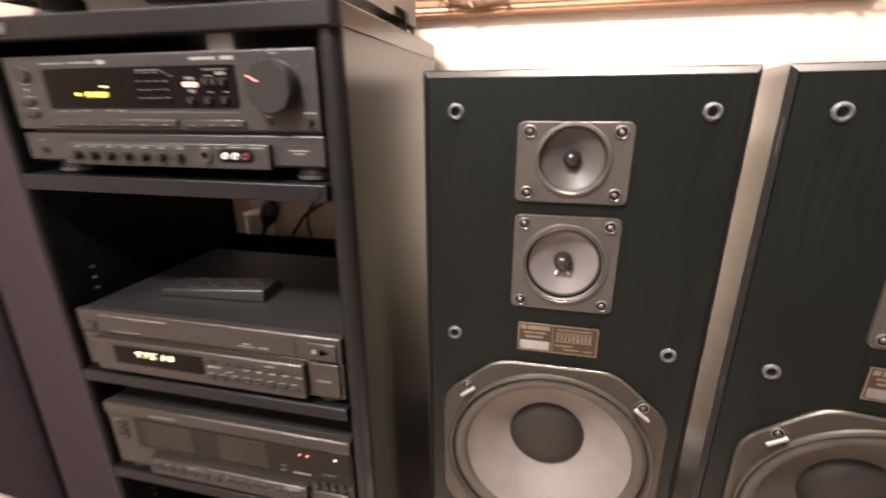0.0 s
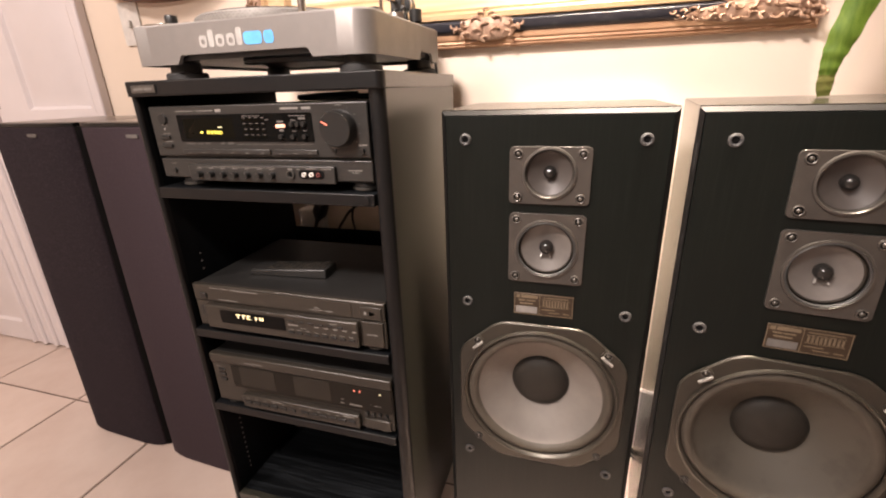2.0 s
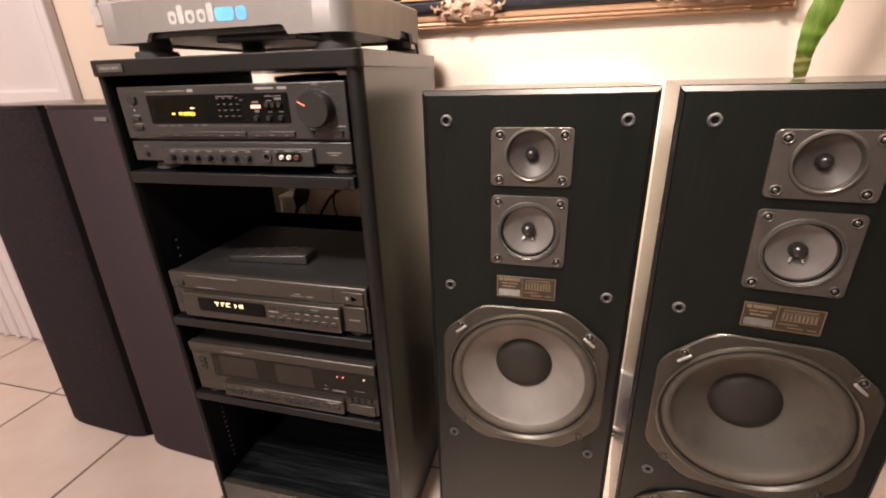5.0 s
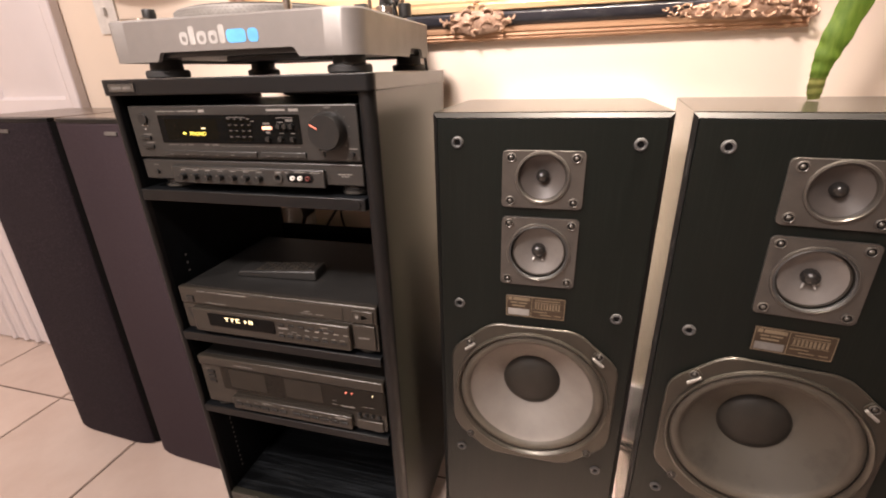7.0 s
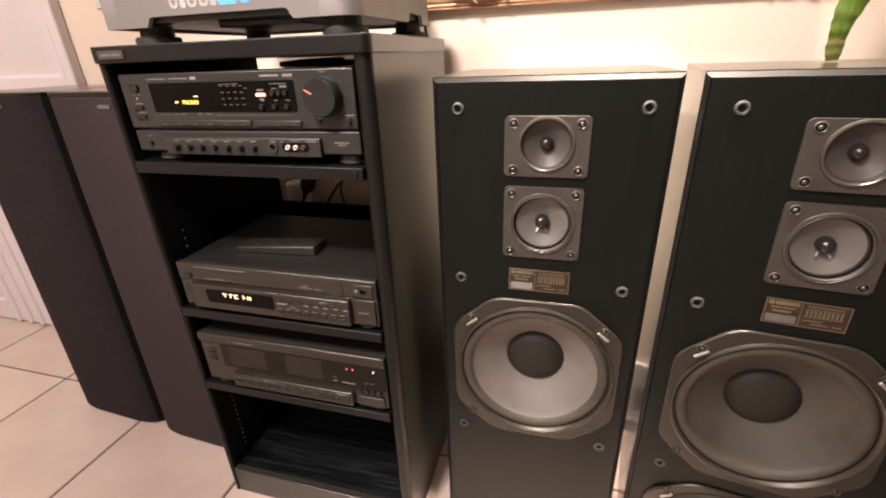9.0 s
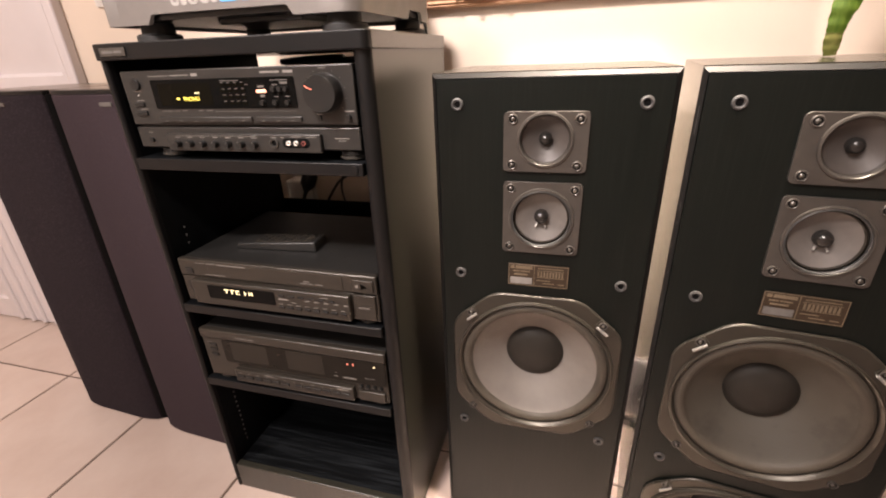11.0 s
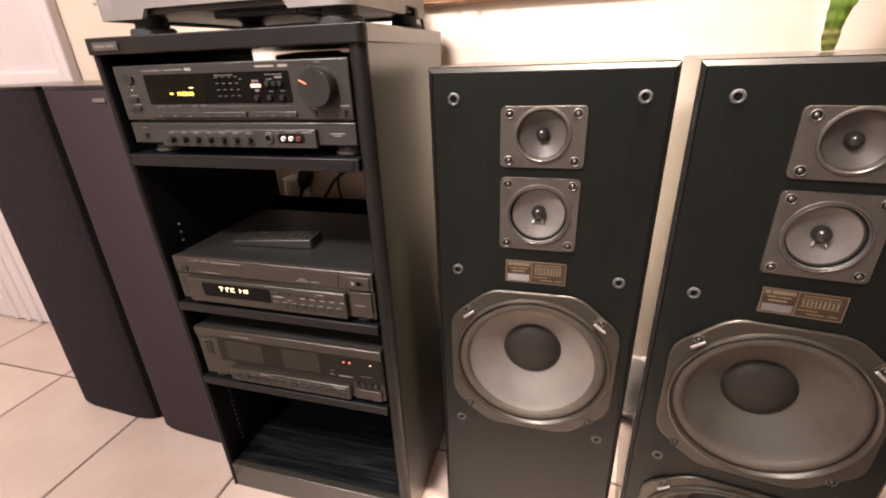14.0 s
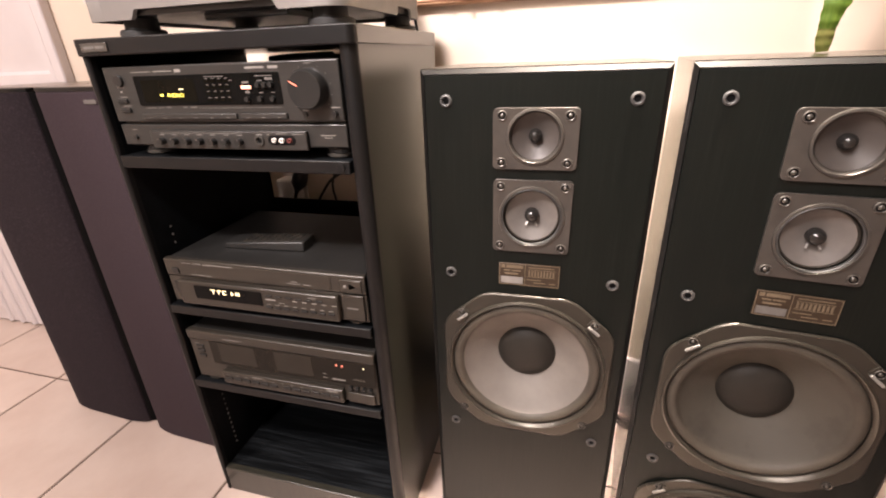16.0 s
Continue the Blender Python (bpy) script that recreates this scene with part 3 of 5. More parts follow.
def big_speaker(m, label, lower_woofer, cone_mat, W, wide):
    sp = thing("floor_speaker", m, label, "speaker", "big black floor speakers")
    e = 0.007
    rims = [[(0.0, D), (0.0, e)], [(0.0, e), (e, 0.0005), (e + 0.001, 0.003), (e + 0.001, 0.016)]]
    for rim, mat_, name_, label_ in zip(rims, (ASH, SATIN), ("cabinet", "front_chamfer"), ("black ash veneered cabinet", "satin black chamfered edge")):
        bm = bmesh.new()
        loops = []
        for i, y in rim:
            loops.append([bm.verts.new(p) for p in ((-W / 2 + i, y, i), (W / 2 - i, y, i), (W / 2 - i, y, H - i), (-W / 2 + i, y, H - i))])
        for a, b in zip(loops, loops[1:]):
            for k in range(4):
                bm.faces.new((a[k], a[(k + 1) % 4], b[(k + 1) % 4], b[k]))
        if name_ == "cabinet":
            bm.faces.new(loops[0])
        part(name_, bm, mat_, sp, label_)
    part("top_veneer", box(-W / 2 + 0.001, W / 2 - 0.001, e + 0.001, D - 0.001, H, H + 0.0015), ASH_TOP, sp, "black ash veneer top")
    zc = 0.458
    holes = [(0, 0.905, 0.042, 1.0), (0, 0.7712, 0.048, 1.0), (0, zc, 0.143, 1.0)]
    if lower_woofer:
        holes.append((0, 0.136, 0.143, 0.254 / 0.325))
    i = e + 0.0014
    part("baffle", plate([(-W / 2 + i, i), (W / 2 - i, i), (W / 2 - i, H - i), (-W / 2 + i, H - i)], holes, 0.0, 0.015), BAFFLE, sp, "black laminate front baffle")
    small_driver("tweeter", sp, 0.8995, 0.131 * wide, 0.095, 0.0512 * wide, 0.0362, 0.042, 0.039, 0.0108, False, "square bronze tweeter plate")
    small_driver("midrange", sp, 0.7712, 0.128 * wide, 0.127, 0.0515 * wide, 0.0525, 0.0525, 0.0425, 0.0122, True, "square bronze midrange plate")
    woofer(sp, zc, 0.317, 0.325, "eight-sided bronze woofer frame", cone_mat)
    if lower_woofer:
        woofer(sp, 0.136, 0.317, 0.254, "lower eight-sided bronze woofer frame", cone_mat)
    for sx in (-1, 1):
        for z in (0.958, 0.655, 0.291):
            x = sx * 0.1415
            so = part("grille_socket", lathe([(0.0100, 0.0), (0.0096, -0.003), (0.0075, -0.004), (0.0056, -0.0032), (0.0050, 0.0), (0.0050, -0.0002)], x, z, 24), SOCKET, sp, "grey plastic grille socket")
            part("socket_hole", lathe([(0.0051, -0.0006), (0, -0.0006)], x, z, 16), HOLE, so, "near-black disc for the shade in the hole")
    lab = part("label_plate", box(-0.0525, 0.0535, -0.0022, 0.0, 0.640, 0.683), BRASS, sp, "brown and gold maker's plate", bevel=0.0006)
    y = -0.0022
    part("border", bars([(-0.0515, 0.0525, 0.6405, 0.6415), (-0.0515, 0.0525, 0.6815, 0.6825), (-0.0520, -0.0508, 0.6405, 0.6825), (0.0518, 0.053, 0.6405, 0.6825), (-0.0065, -0.0055, 0.6405, 0.6825)], y, 0.0004), GOLDINK, lab, "thin gold border")
    part("white_field", bars([(-0.0485, -0.0095, 0.6435, 0.6565)], y), DIM if lower_woofer else PALE, lab, "pale blank field")
    part("brand_bar", bars([(-0.0485, -0.0415, 0.6735, 0.6795), (-0.0395, -0.0095, 0.6735, 0.6795)], y), GOLDINK, lab, "gold brand bars")
    part("model_print", bars([(-0.044, -0.032, 0.6675, 0.6700), (-0.030, -0.014, 0.6675, 0.6700), (-0.042, -0.018, 0.6610, 0.6640)], y), GOLDINK, lab, "small gold bars")
    rows = [(-0.002 + 0.0, 0.046, 0.672, 0.6728), (-0.002, 0.046, 0.6585, 0.6593)]
    rows += [(0.000 + 0.0052 * k, 0.0028 + 0.0052 * k, 0.6605, 0.6705) for k in range(9)]
    rows += [(-0.002, 0.022, 0.652, 0.6535), (0.010, 0.030, 0.6465, 0.6480), (0.036, 0.047, 0.6465, 0.6480), (0.0, 0.044, 0.676, 0.6775)]
    part("scale_print", bars(rows, y), GOLDINK, lab, "small gold scale bars")
    if lower_woofer:
        rnd = random.Random(11)
        chips, z = [], 0.22
        while z < 0.965:
            long_ = rnd.choice((0.004, 0.008, 0.016, 0.040))
            wide_ = 0.0005 + 0.0007 * rnd.random()
            bm = bmesh.new()
            bmesh.ops.create_cube(bm, size=1.0, matrix=pose(-W / 2 + 0.0038 + 0.0012 * rnd.random(), 0.0036, z + long_ / 2, 0, 0, -45) @ Matrix.Diagonal((wide_, 0.0010, long_, 1)))
            chips.append(bm)
            z += long_ + rnd.choice((0.003, 0.008, 0.016, 0.034))
        part("worn_chip", chips, SOCKET, sp, "pale worn chip in the front edge")
    return sp


big_speaker(pose(0.0925, 0.570, 0), "black ash floor speaker with bare bronze drivers and chamfered front", False, CONE, 0.368, 1.0)
big_speaker(pose(0.4882, 0.5405, 0, 0, 0, -7.4), "black floor speaker with dusty cones and two woofers", True, CONE_DUSTY, 0.384, 1.0)


def tower(m, w, label, cloth):
    t = thing("tower_speaker", m, label, "speaker", "slim cloth-fronted tower speakers")
    d, h, c = 0.30, 0.992, 0.034
    rake = Matrix.Identity(4)
    rake[1][2] = 0.017
    half = [(w / 2 - 0.0125, c), (w / 2 - 0.0125, 0.018), (w / 2 - 0.026, 0.010), (w / 2 - 0.050, 0.004), (w / 2 - 0.085, 0.0)]
    out = [(-x, y) for x, y in half] + [(x, y) for x, y in reversed(half)]

    def raked(bm):
        bm.transform(rake)
        return bm
    part("cabinet", raked(box(-w / 2 + 0.004, w / 2 - 0.004, c + 0.001, d, 0, h)), TOWER, t, "dark walnut vinyl cabinet", bevel=0.002)
    g = part("grille", raked(prism(out, 0.004, h - 0.0095)), cloth, t, "dark stretched grille cloth", bevel=0.003)
    # Near-black strips stand in for the shaded gap between the towers.
    for q in (-1, 1):
        strip = [(q * (w / 2 - 0.012), c), (q * (w / 2 - 0.012), 0.021), (q * (w / 2 - 0.004), 0.026), (q * w / 2, c - 0.003), (q * w / 2, c)]
        part("gap_shade_strip", raked(prism(strip, 0.004, h - 0.0095)), HOLE, t, "dark strip standing in for the shade beside the tower")
    part("grille_cap", raked(prism([(x * 0.998, y + 0.001) for x, y in out], h - 0.009, h - 0.001)), EDGE, t, "black plastic top strip")
    part("brand_badge", raked(plate(rounded(w / 2 - 0.145, h - 0.030, 0.036, 0.008, 0.002), [], -0.0025, 0.0005)), DIM, g, "small silver badge")
    return t


tower(pose(-1.219, 0.6135, 0, 0, 0, -3), 0.349, "tall tower speaker with dark brown-black cloth front", FABRIC)
tower(pose(-0.857, 0.5885, 0, 0, 0, -3), 0.349, "tall tower speaker with faded brown cloth front beside the rack", FABRIC_B)


# ---- audio rack ----
RX0, RX1, RY0, RY1, RT = -0.657, -0.156, 0.482, 0.890, 1.070
IX0, IX1 = RX0 + 0.013, RX1 - 0.028
rack = thing("audio_rack", pose(0, 0, 0), "black ash audio rack with open back and adjustable shelves", "rack")


def nosed(x0, x1, y0, r, back):
    """Plan of a board whose two front corners are rounded."""
    out = [(x0, back), (x1, back)]
    for k in range(6):
        b = radians(90 * k / 5)
        out.append((x1 - r + r * math.cos(b), y0 + r - r * math.sin(b)))
    for k in range(6):
        b = radians(90 + 90 * k / 5)
        out.append((x0 + r + r * math.cos(b), y0 + r - r * math.sin(b)))
    return out


for x0, x1, lx0, lx1 in ((RX0, IX0, IX0 - 0.002, IX0), (IX1, RX1, IX1, IX1 + 0.002)):
    ox0, ox1 = (x0, lx0) if x0 == RX0 else (lx1, x1)
    sp_ = part("side_panel", box(ox0, ox1, RY0 + 0.014, RY1, 0, RT - 0.026), RACK_ASH, rack, "black ash side panel")
    # Thin added sheet that carries the inside shade on the panel.
    part("shade_liner", box(lx0, lx1, RY0 + 0.014, RY1, 0, RT - 0.026), INNER_SHADED, sp_, "inner face with the rack's shade in its colour")
    part("nosing", prism(nosed(x0, x1, RY0, 0.006 if x0 == RX0 else 0.0135, RY0 + 0.014), 0, RT - 0.026), EDGE, sp_, "rounded black front edge")
top = part("top_panel", box(RX0 - 0.004, RX1 + 0.002, RY0 + 0.010, RY1, RT - 0.026, RT), ASH_DEEP, rack, "black ash top panel", bevel=0.0015)
part("nosing", prism(nosed(RX0 - 0.004, RX1 + 0.002, RY0 - 0.006, 0.012, RY0 + 0.010), RT - 0.026, RT), EDGE, top, "rounded black front edge", bevel=0.002)
badge = part("brand_badge", box(-0.640, -0.586, RY0 - 0.0082, RY0 - 0.006, RT - 0.020, RT - 0.007), PLATE, rack, "small grey maker's badge", bevel=0.0006)
part("badge_print", bars([(-0.634, -0.612, RT - 0.0155, RT - 0.0115), (-0.609, -0.592, RT - 0.0155, RT - 0.0115)], RY0 - 0.0082, 0.0004), DIM, badge, "dull gold bars")
S1, S2, S3, SB = 0.878, 0.564, 0.365, 0.075
for z, th in ((S1, 0.021), (S2, 0.019), (S3, 0.019)):
    sh = part("shelf", box(IX0 + 0.001, IX1 - 0.001, RY0 + 0.002, RY1 - 0.012, z - th, z), INNER_SHADED, rack, "black wood-grain shelf", bevel=0.0015)
    part("shelf_edging", box(IX0 + 0.001, IX1 - 0.001, RY0 - 0.001, RY0 + 0.0018, z - th, z), EDGE, sh, bevel=0.0012)
part("bottom_panel", box(IX0 + 0.001, IX1 - 0.001, RY0 + 0.020, RY1 - 0.012, SB - 0.018, SB), GRAIN, rack, "black wood-grain bottom panel")
part("kick_board", box(IX0 + 0.001, IX1 - 0.001, RY0 + 0.001, RY0 + 0.019, 0, SB + 0.003), RACK_ASH, rack, "black ash kick board", bevel=0.002)
part("back_panel", box(RX0 + 0.004, RX1 - 0.004, RY1 - 0.010, RY1 - 0.004, 0.0, 0.676), INNER_SHADED, rack, "thin black back panel")
part("cam_lock", lathe([(0.0075, 0), (0.0075, -0.0025), (0.005, -0.003), (0, -0.0024)], IX1 - 0.016, S1 - 0.010, 16, cy=RY0 - 0.001), EDGE, rack, "small shelf fixing screw")
pin_rows = [0.683, 0.701, 0.719] + [0.112 + 0.0158 * k for k in range(12)]
for y in (0.540,):
    for z in pin_rows:
        bm = lathe([(0.0026, -0.0006), (0.0022, 0.0002), (0.0016, 0.0003), (0, -0.0004)], 0, 0, 8, axis="z")
        bmesh.ops.transform(bm, matrix=pose(IX0 + 0.0005, y, z, 0, 90, 0), verts=bm.verts)
        part("shelf_pin_hole", bm, PALE, rack)


def feet(owner, xs, ys, z0, z1, ring=False, r=0.020):
    for x in xs:
        for y in ys:
            f = part("foot", lathe([(0, 0), (r * 0.92, 0), (r, 0.002), (r, (z1 - z0) * 0.6), (r * 0.75, z1 - z0), (0, z1 - z0)], x, z0, 24, axis="z", cy=y), FOOT, owner, "black rubber foot")
            if ring:
                part("foot_ring", lathe([(r + 0.0002, 0.003), (r + 0.003, 0.0035), (r + 0.003, 0.008), (r + 0.0002, 0.0085)], x, z0, 24, axis="z", cy=y), FOOTRING, f, "silver-grey ring")


def knob(name, owner, x, z, y, r, depth, mat, label="", pointer=None, angle=0):
    k = part(name, lathe([(r * 1.02, y + 0.001), (r, y - depth * 0.8), (r * 0.93, y - depth), (r * 0.5, y - depth * 0.98), (0, y - depth * 0.97)], x, z, 32), mat, owner, label)
    if pointer:
        p = part("pointer", box(-0.0006, 0.0006, -0.0006, 0, r * 0.45, r * 0.90), pointer, k, "painted pointer line")
        p.matrix_basis = pose(x, y - depth * 0.97, z, 0, angle, 0)
    return k


# receiver
UX0, UX1, UY = -0.628, -0.187, 0.488
rec = thing("stereo_receiver", pose(0, 0, 0), "charcoal stereo receiver with lit amber display on the rack shelf", "receiver")
part("case", box(UX0 + 0.003, UX1 - 0.003, UY + 0.012, UY + 0.34, S1 + 0.016, 1.022), UNIT, rec, "dark steel case", bevel=0.002)
face = part("front_panel", box(UX0, UX1, UY, UY + 0.014, 0.9375, 1.026), FACE, rec, "charcoal front panel", bevel=0.002)
low = part("lower_panel", box(UX0, UX1, UY + 0.002, UY + 0.014, 0.8975, 0.9330), FACE, rec, "lower charcoal panel", bevel=0.0018)
bay = part("input_bar", box(-0.560, -0.254, UY - 0.006, UY + 0.003, 0.8935, 0.9235), FACE, rec, "raised input bar", bevel=0.0018)
win = part("window", plate(rounded(-0.427, 0.9875, 0.279, 0.047, 0.003), [], UY - 0.0012, UY + 0.001), SMOKE, rec, "glossy smoked window", bevel=0.0005)
disp = part("display", box(-0.553, -0.445, UY - 0.0016, UY - 0.0011, 0.9695, 1.0045), SMOKE_LIT, win, "amber lit display")
words("PHONO", 0.0090, YELLOW_ON, win, pose(-0.4870, UY - 0.0021, 0.9770, 90, 0, 0), "display_text")
part("indicator", bars([(-0.518, -0.512, 0.979, 0.982)], UY - 0.0016), YELLOW_ON, win, "lit amber marker")
part("band_mark", bars([(-0.478, -0.469, 0.9885, 0.9900)], UY - 0.0016), CREAM_ON, win, "lit cream marker")
key = []
for r_ in range(4):
    for c_ in range(4):
        key.append((-0.4245 + 0.0125 * c_, -0.416 + 0.0125 * c_, 0.9715 + 0.0095 * r_, 0.9735 + 0.0095 * r_))
for k, (x0, x1, z0, z1) in enumerate(key):
    part("key_button", bars([(x0, x1, z0 - 0.0012, z1 + 0.0012)], UY - 0.0012, 0.0012), SMOKE_LIT, win)
part("key_print", bars([(x0 + 0.001, x1 - 0.002, z1 + 0.0016, z1 + 0.0026) for x0, x1, z0, z1 in key] + [(-0.424, -0.388, 1.0065, 1.0075), (-0.384, -0.372, 1.0, 1.001)], UY - 0.0012, 0.0003), DIM, win, "small grey print")
part("source_button", box(-0.3565, -0.3395, UY - 0.0042, UY - 0.001, 0.9875, 0.9925), ORANGE_ON, win, "pink-orange lit button", bevel=0.0008)
part("source_print", bars([(-0.355, -0.343, 0.9955, 0.9985), (-0.352, -0.344, 0.981, 0.985), (-0.328, -0.318, 0.9985, 1.0), (-0.313, -0.300, 1.0, 1.0035), (-0.330, -0.299, 1.0055, 1.0066), (-0.327, -0.319, 0.981, 0.9822), (-0.306, -0.298, 0.981, 0.9822)], UY - 0.0012, 0.0004), DIM, win, "small grey print")
for x, z in ((-0.349, 0.9725), (-0.3255, 0.9725), (-0.303, 0.9725), (-0.3255, 0.993), (-0.303, 0.993), (-0.314, 0.993)):
    knob("tone_button", win, x, z, UY - 0.001, 0.0040, 0.006, BUTTON)
knob("volume_knob", rec, -0.2365, 0.9855, UY - 0.001, 0.0285, 0.020, BUTTON, "large black volume knob", RED_ON, -62)
part("volume_skirt", lathe([(0.030, UY), (0.0295, UY - 0.0015), (0.0275, UY - 0.002)], -0.2365, 0.9855, 40), FACE, rec)
marks = []
for k in range(11):
    b = radians(-220 + 26 * k)
    marks.append((-0.2365 + 0.0345 * math.cos(b) * -1 - 0.0006, -0.2365 + 0.0345 * math.cos(b) * -1 + 0.0006, 0.9855 - 0.0345 * math.sin(b) - 0.0008, 0.9855 - 0.0345 * math.sin(b) + 0.0008))
part("volume_marks", bars(marks + [(-0.243, -0.231, 1.0205, 1.0222)], UY, 0.0003), DIM, rec, "grey printed scale marks")
part("print", bars([(-0.568, -0.528, 1.0165, 1.0175), (-0.522, -0.484, 1.0165, 1.0178), (-0.479, -0.467, 1.0150, 1.0195), (-0.346, -0.312, 1.0165, 1.0195), (-0.305, -0.288, 1.016, 1.0200), (-0.207, -0.192, 0.9575, 0.9590), (-0.256, -0.246, 0.9535, 0.9548)], UY, 0.0003), PALE, rec, "pale printed bars")
knob("power_button", rec, -0.5985, 1.0045, UY, 0.0092, 0.004, BUTTON, "round black power button")
part("power_light", lathe([(0.0018, UY + 0.0005), (0.0014, UY - 0.0008), (0, UY - 0.0010)], -0.5995, 0.9870, 12), LOGO_W, rec, "small pale indicator")
for z, w in ((0.972, 0.020), (0.957, 0.022)):
    part("side_button", box(-0.611, -0.611 + w, UY - 0.0035, UY + 0.001, z - 0.0035, z + 0.0035), BUTTON, rec, bevel=0.001)
part("side_print", bars([(-0.606, -0.592, 0.9930, 0.9941), (-0.606, -0.590, 0.9780, 0.9790), (-0.604, -0.588, 0.9635, 0.9645)], UY, 0.0003), PALE, rec, "pale printed bars")
for x0, x1 in ((-0.566, -0.376), (-0.368, -0.283)):
    st = part("preset_strip", box(x0, x1, UY - 0.0040, UY + 0.001, 0.9420, 0.9510), FACE, rec, "row of soft preset keys", bevel=0.0015)
    n = 6 if x1 < -0.37 else 3
    part("preset_marks", bars([(x0 + (x1 - x0) * (k + 0.4) / n, x0 + (x1 - x0) * (k + 0.58) / n, 0.9440, 0.9448) for k in range(n)], UY - 0.004, 0.0003), PALE, st, "pale printed bars")
part("window_print", bars([(-0.556, -0.536, 0.9600, 0.9612), (-0.530, -0.519, 0.9600, 0.9612), (-0.514, -0.504, 0.9600, 0.9620), (-0.480, -0.471, 0.9600, 0.9620), (-0.464, -0.452, 0.9600, 0.9620), (-0.446, -0.292, 0.9590, 0.9596)], UY, 0.0003), DIM, rec, "grey printed bars")
knob("phones_switch", rec, -0.2005, 0.9490, UY, 0.0042, 0.006, BUTTON)
knob("power_led_button", rec, -0.251, 0.9490, UY, 0.0032, 0.003, BUTTON)
for k in range(7):
    kn = knob("tone_knob", bay, -0.5340 + 0.0262 * k, 0.9065, UY - 0.006, 0.0058, 0.010, BUTTON, "small black knob", DIM, (k * 37) % 80 - 40)
part("input_print", bars([(-0.539 + 0.0262 * k, -0.529 + 0.0262 * k, 0.9165, 0.9178) for k in range(7)] + [(-0.536, -0.372, 0.9195, 0.9200), (-0.345, -0.334, 0.9178, 0.9190), (-0.326, -0.320, 0.9178, 0.9190), (-0.308, -0.288, 0.9190, 0.9200), (-0.279, -0.260, 0.9185, 0.9195)], UY - 0.006, 0.0003), PALE, bay, "pale printed bars")
ph = part("headphone_jack", lathe([(0.0085, 0), (0.0082, -0.003), (0.0055, -0.0034), (0.0045, -0.0004)], -0.3395, 0.9090, 24, cy=UY - 0.006), FOOTRING, bay, "round metal headphone jack")
part("jack_hole", lathe([(0.0046, -0.0005), (0, -0.0005)], -0.3395, 0.9090, 16, cy=UY - 0.006), HOLE, ph)
part("jack_recess", plate(rounded(-0.2985, 0.9095, 0.050, 0.0150, 0.007), [], UY - 0.0066, UY - 0.0058), HOLE, bay, "near-black plate for the shaded socket recess")
for x, mt, nm in ((-0.3115, WHITEP, "white"), (-0.2975, WHITEP, "white"), (-0.2835, REDP, "dull red")):
    jack = part("phono_socket", lathe([(0.0039, 0), (0.0036, -0.004), (0.0025, -0.0042), (0.0020, -0.001)], x, 0.9095, 20, cy=UY - 0.0066), mt, bay, nm + " phono socket")
    part("socket_hole", lathe([(0.0023, -0.0012), (0, -0.0012)], x, 0.9095, 12, cy=UY - 0.0066), HOLE, jack)
part("model_print", bars([(-0.232, -0.206, 0.9155, 0.9168), (-0.226, -0.212, 0.9120, 0.9130)], UY + 0.002, 0.0003), PALE, rec, "pale printed bars")
part("left_mark", bars([(-0.604, -0.594, 0.9235, 0.9245)], UY + 0.002, 0.0003), PALE, rec, "pale printed bar")
knob("small_jack", rec, -0.599, 0.9110, UY + 0.002, 0.0042, 0.004, BUTTON)
feet(rec, (-0.585, -0.215), (UY + 0.035, UY + 0.29), S1, S1 + 0.022, True, 0.023)

# video recorder
vcr = thing("video_recorder", pose(0, 0, 0), "dark grey video recorder with lit digits under the remote", "video recorder")
V0, VT = S2 + 0.010, 0.672
part("case", box(UX0 + 0.003, UX1 - 0.003, UY + 0.010, UY + 0.30, V0, VT - 0.001), UNIT, vcr, "dark steel case", bevel=0.0025)
part("upper_panel", box(UX0, UX1, UY - 0.002, UY + 0.012, 0.634, VT), FACE_B, vcr, "brown-grey upper front panel", bevel=0.003)
part("lower_panel", box(UX0, UX1, UY, UY + 0.012, V0 + 0.001, 0.6335), FACE_B, vcr, "brown-grey lower front panel", bevel=0.002)
cb = part("control_bar", box(-0.597, -0.241, UY - 0.013, UY + 0.001, V0 + 0.003, 0.6310), FACE_B, vcr, "raised control bar", bevel=0.003)
dw = part("display_window", plate(rounded(-0.479, 0.6090, 0.156, 0.029, 0.002), [], UY - 0.0142, UY - 0.0125), SMOKE, cb, "black display window")
part("lit_digits", bars([(-0.517 + (a + 0.535) * 1.477, -0.517 + (b + 0.535) * 1.477, 0.6095 + (e - 0.6015) * 1.1, 0.6095 + (f - 0.6015) * 1.1) for a, b, e, f in ((-0.5350, -0.5276, 0.6077, 0.6093), (-0.5321, -0.5305, 0.6015, 0.6093), (-0.5247, -0.5186, 0.6077, 0.6093), (-0.5235, -0.5219, 0.6015, 0.6093), (-0.5165, -0.5149, 0.6015, 0.6093), (-0.5165, -0.5104, 0.6077, 0.6093), (-0.5165, -0.5104, 0.6015, 0.6028), (-0.5030, -0.5014, 0.6015, 0.6093), (-0.5030, -0.4989, 0.6046, 0.6059), (-0.4960, -0.4944, 0.6015, 0.6093), (-0.4919, -0.4903, 0.6015, 0.6093), (-0.4960, -0.4903, 0.6046, 0.6059))], UY - 0.0142), CREAM_ON, dw, "warm white lit segments")
part("cassette_flap", plate(rounded(-0.405, 0.6525, 0.300, 0.030, 0.003), [], UY - 0.0032, UY - 0.001), FACE_B, vcr, "hinged tape flap", bevel=0.0008)
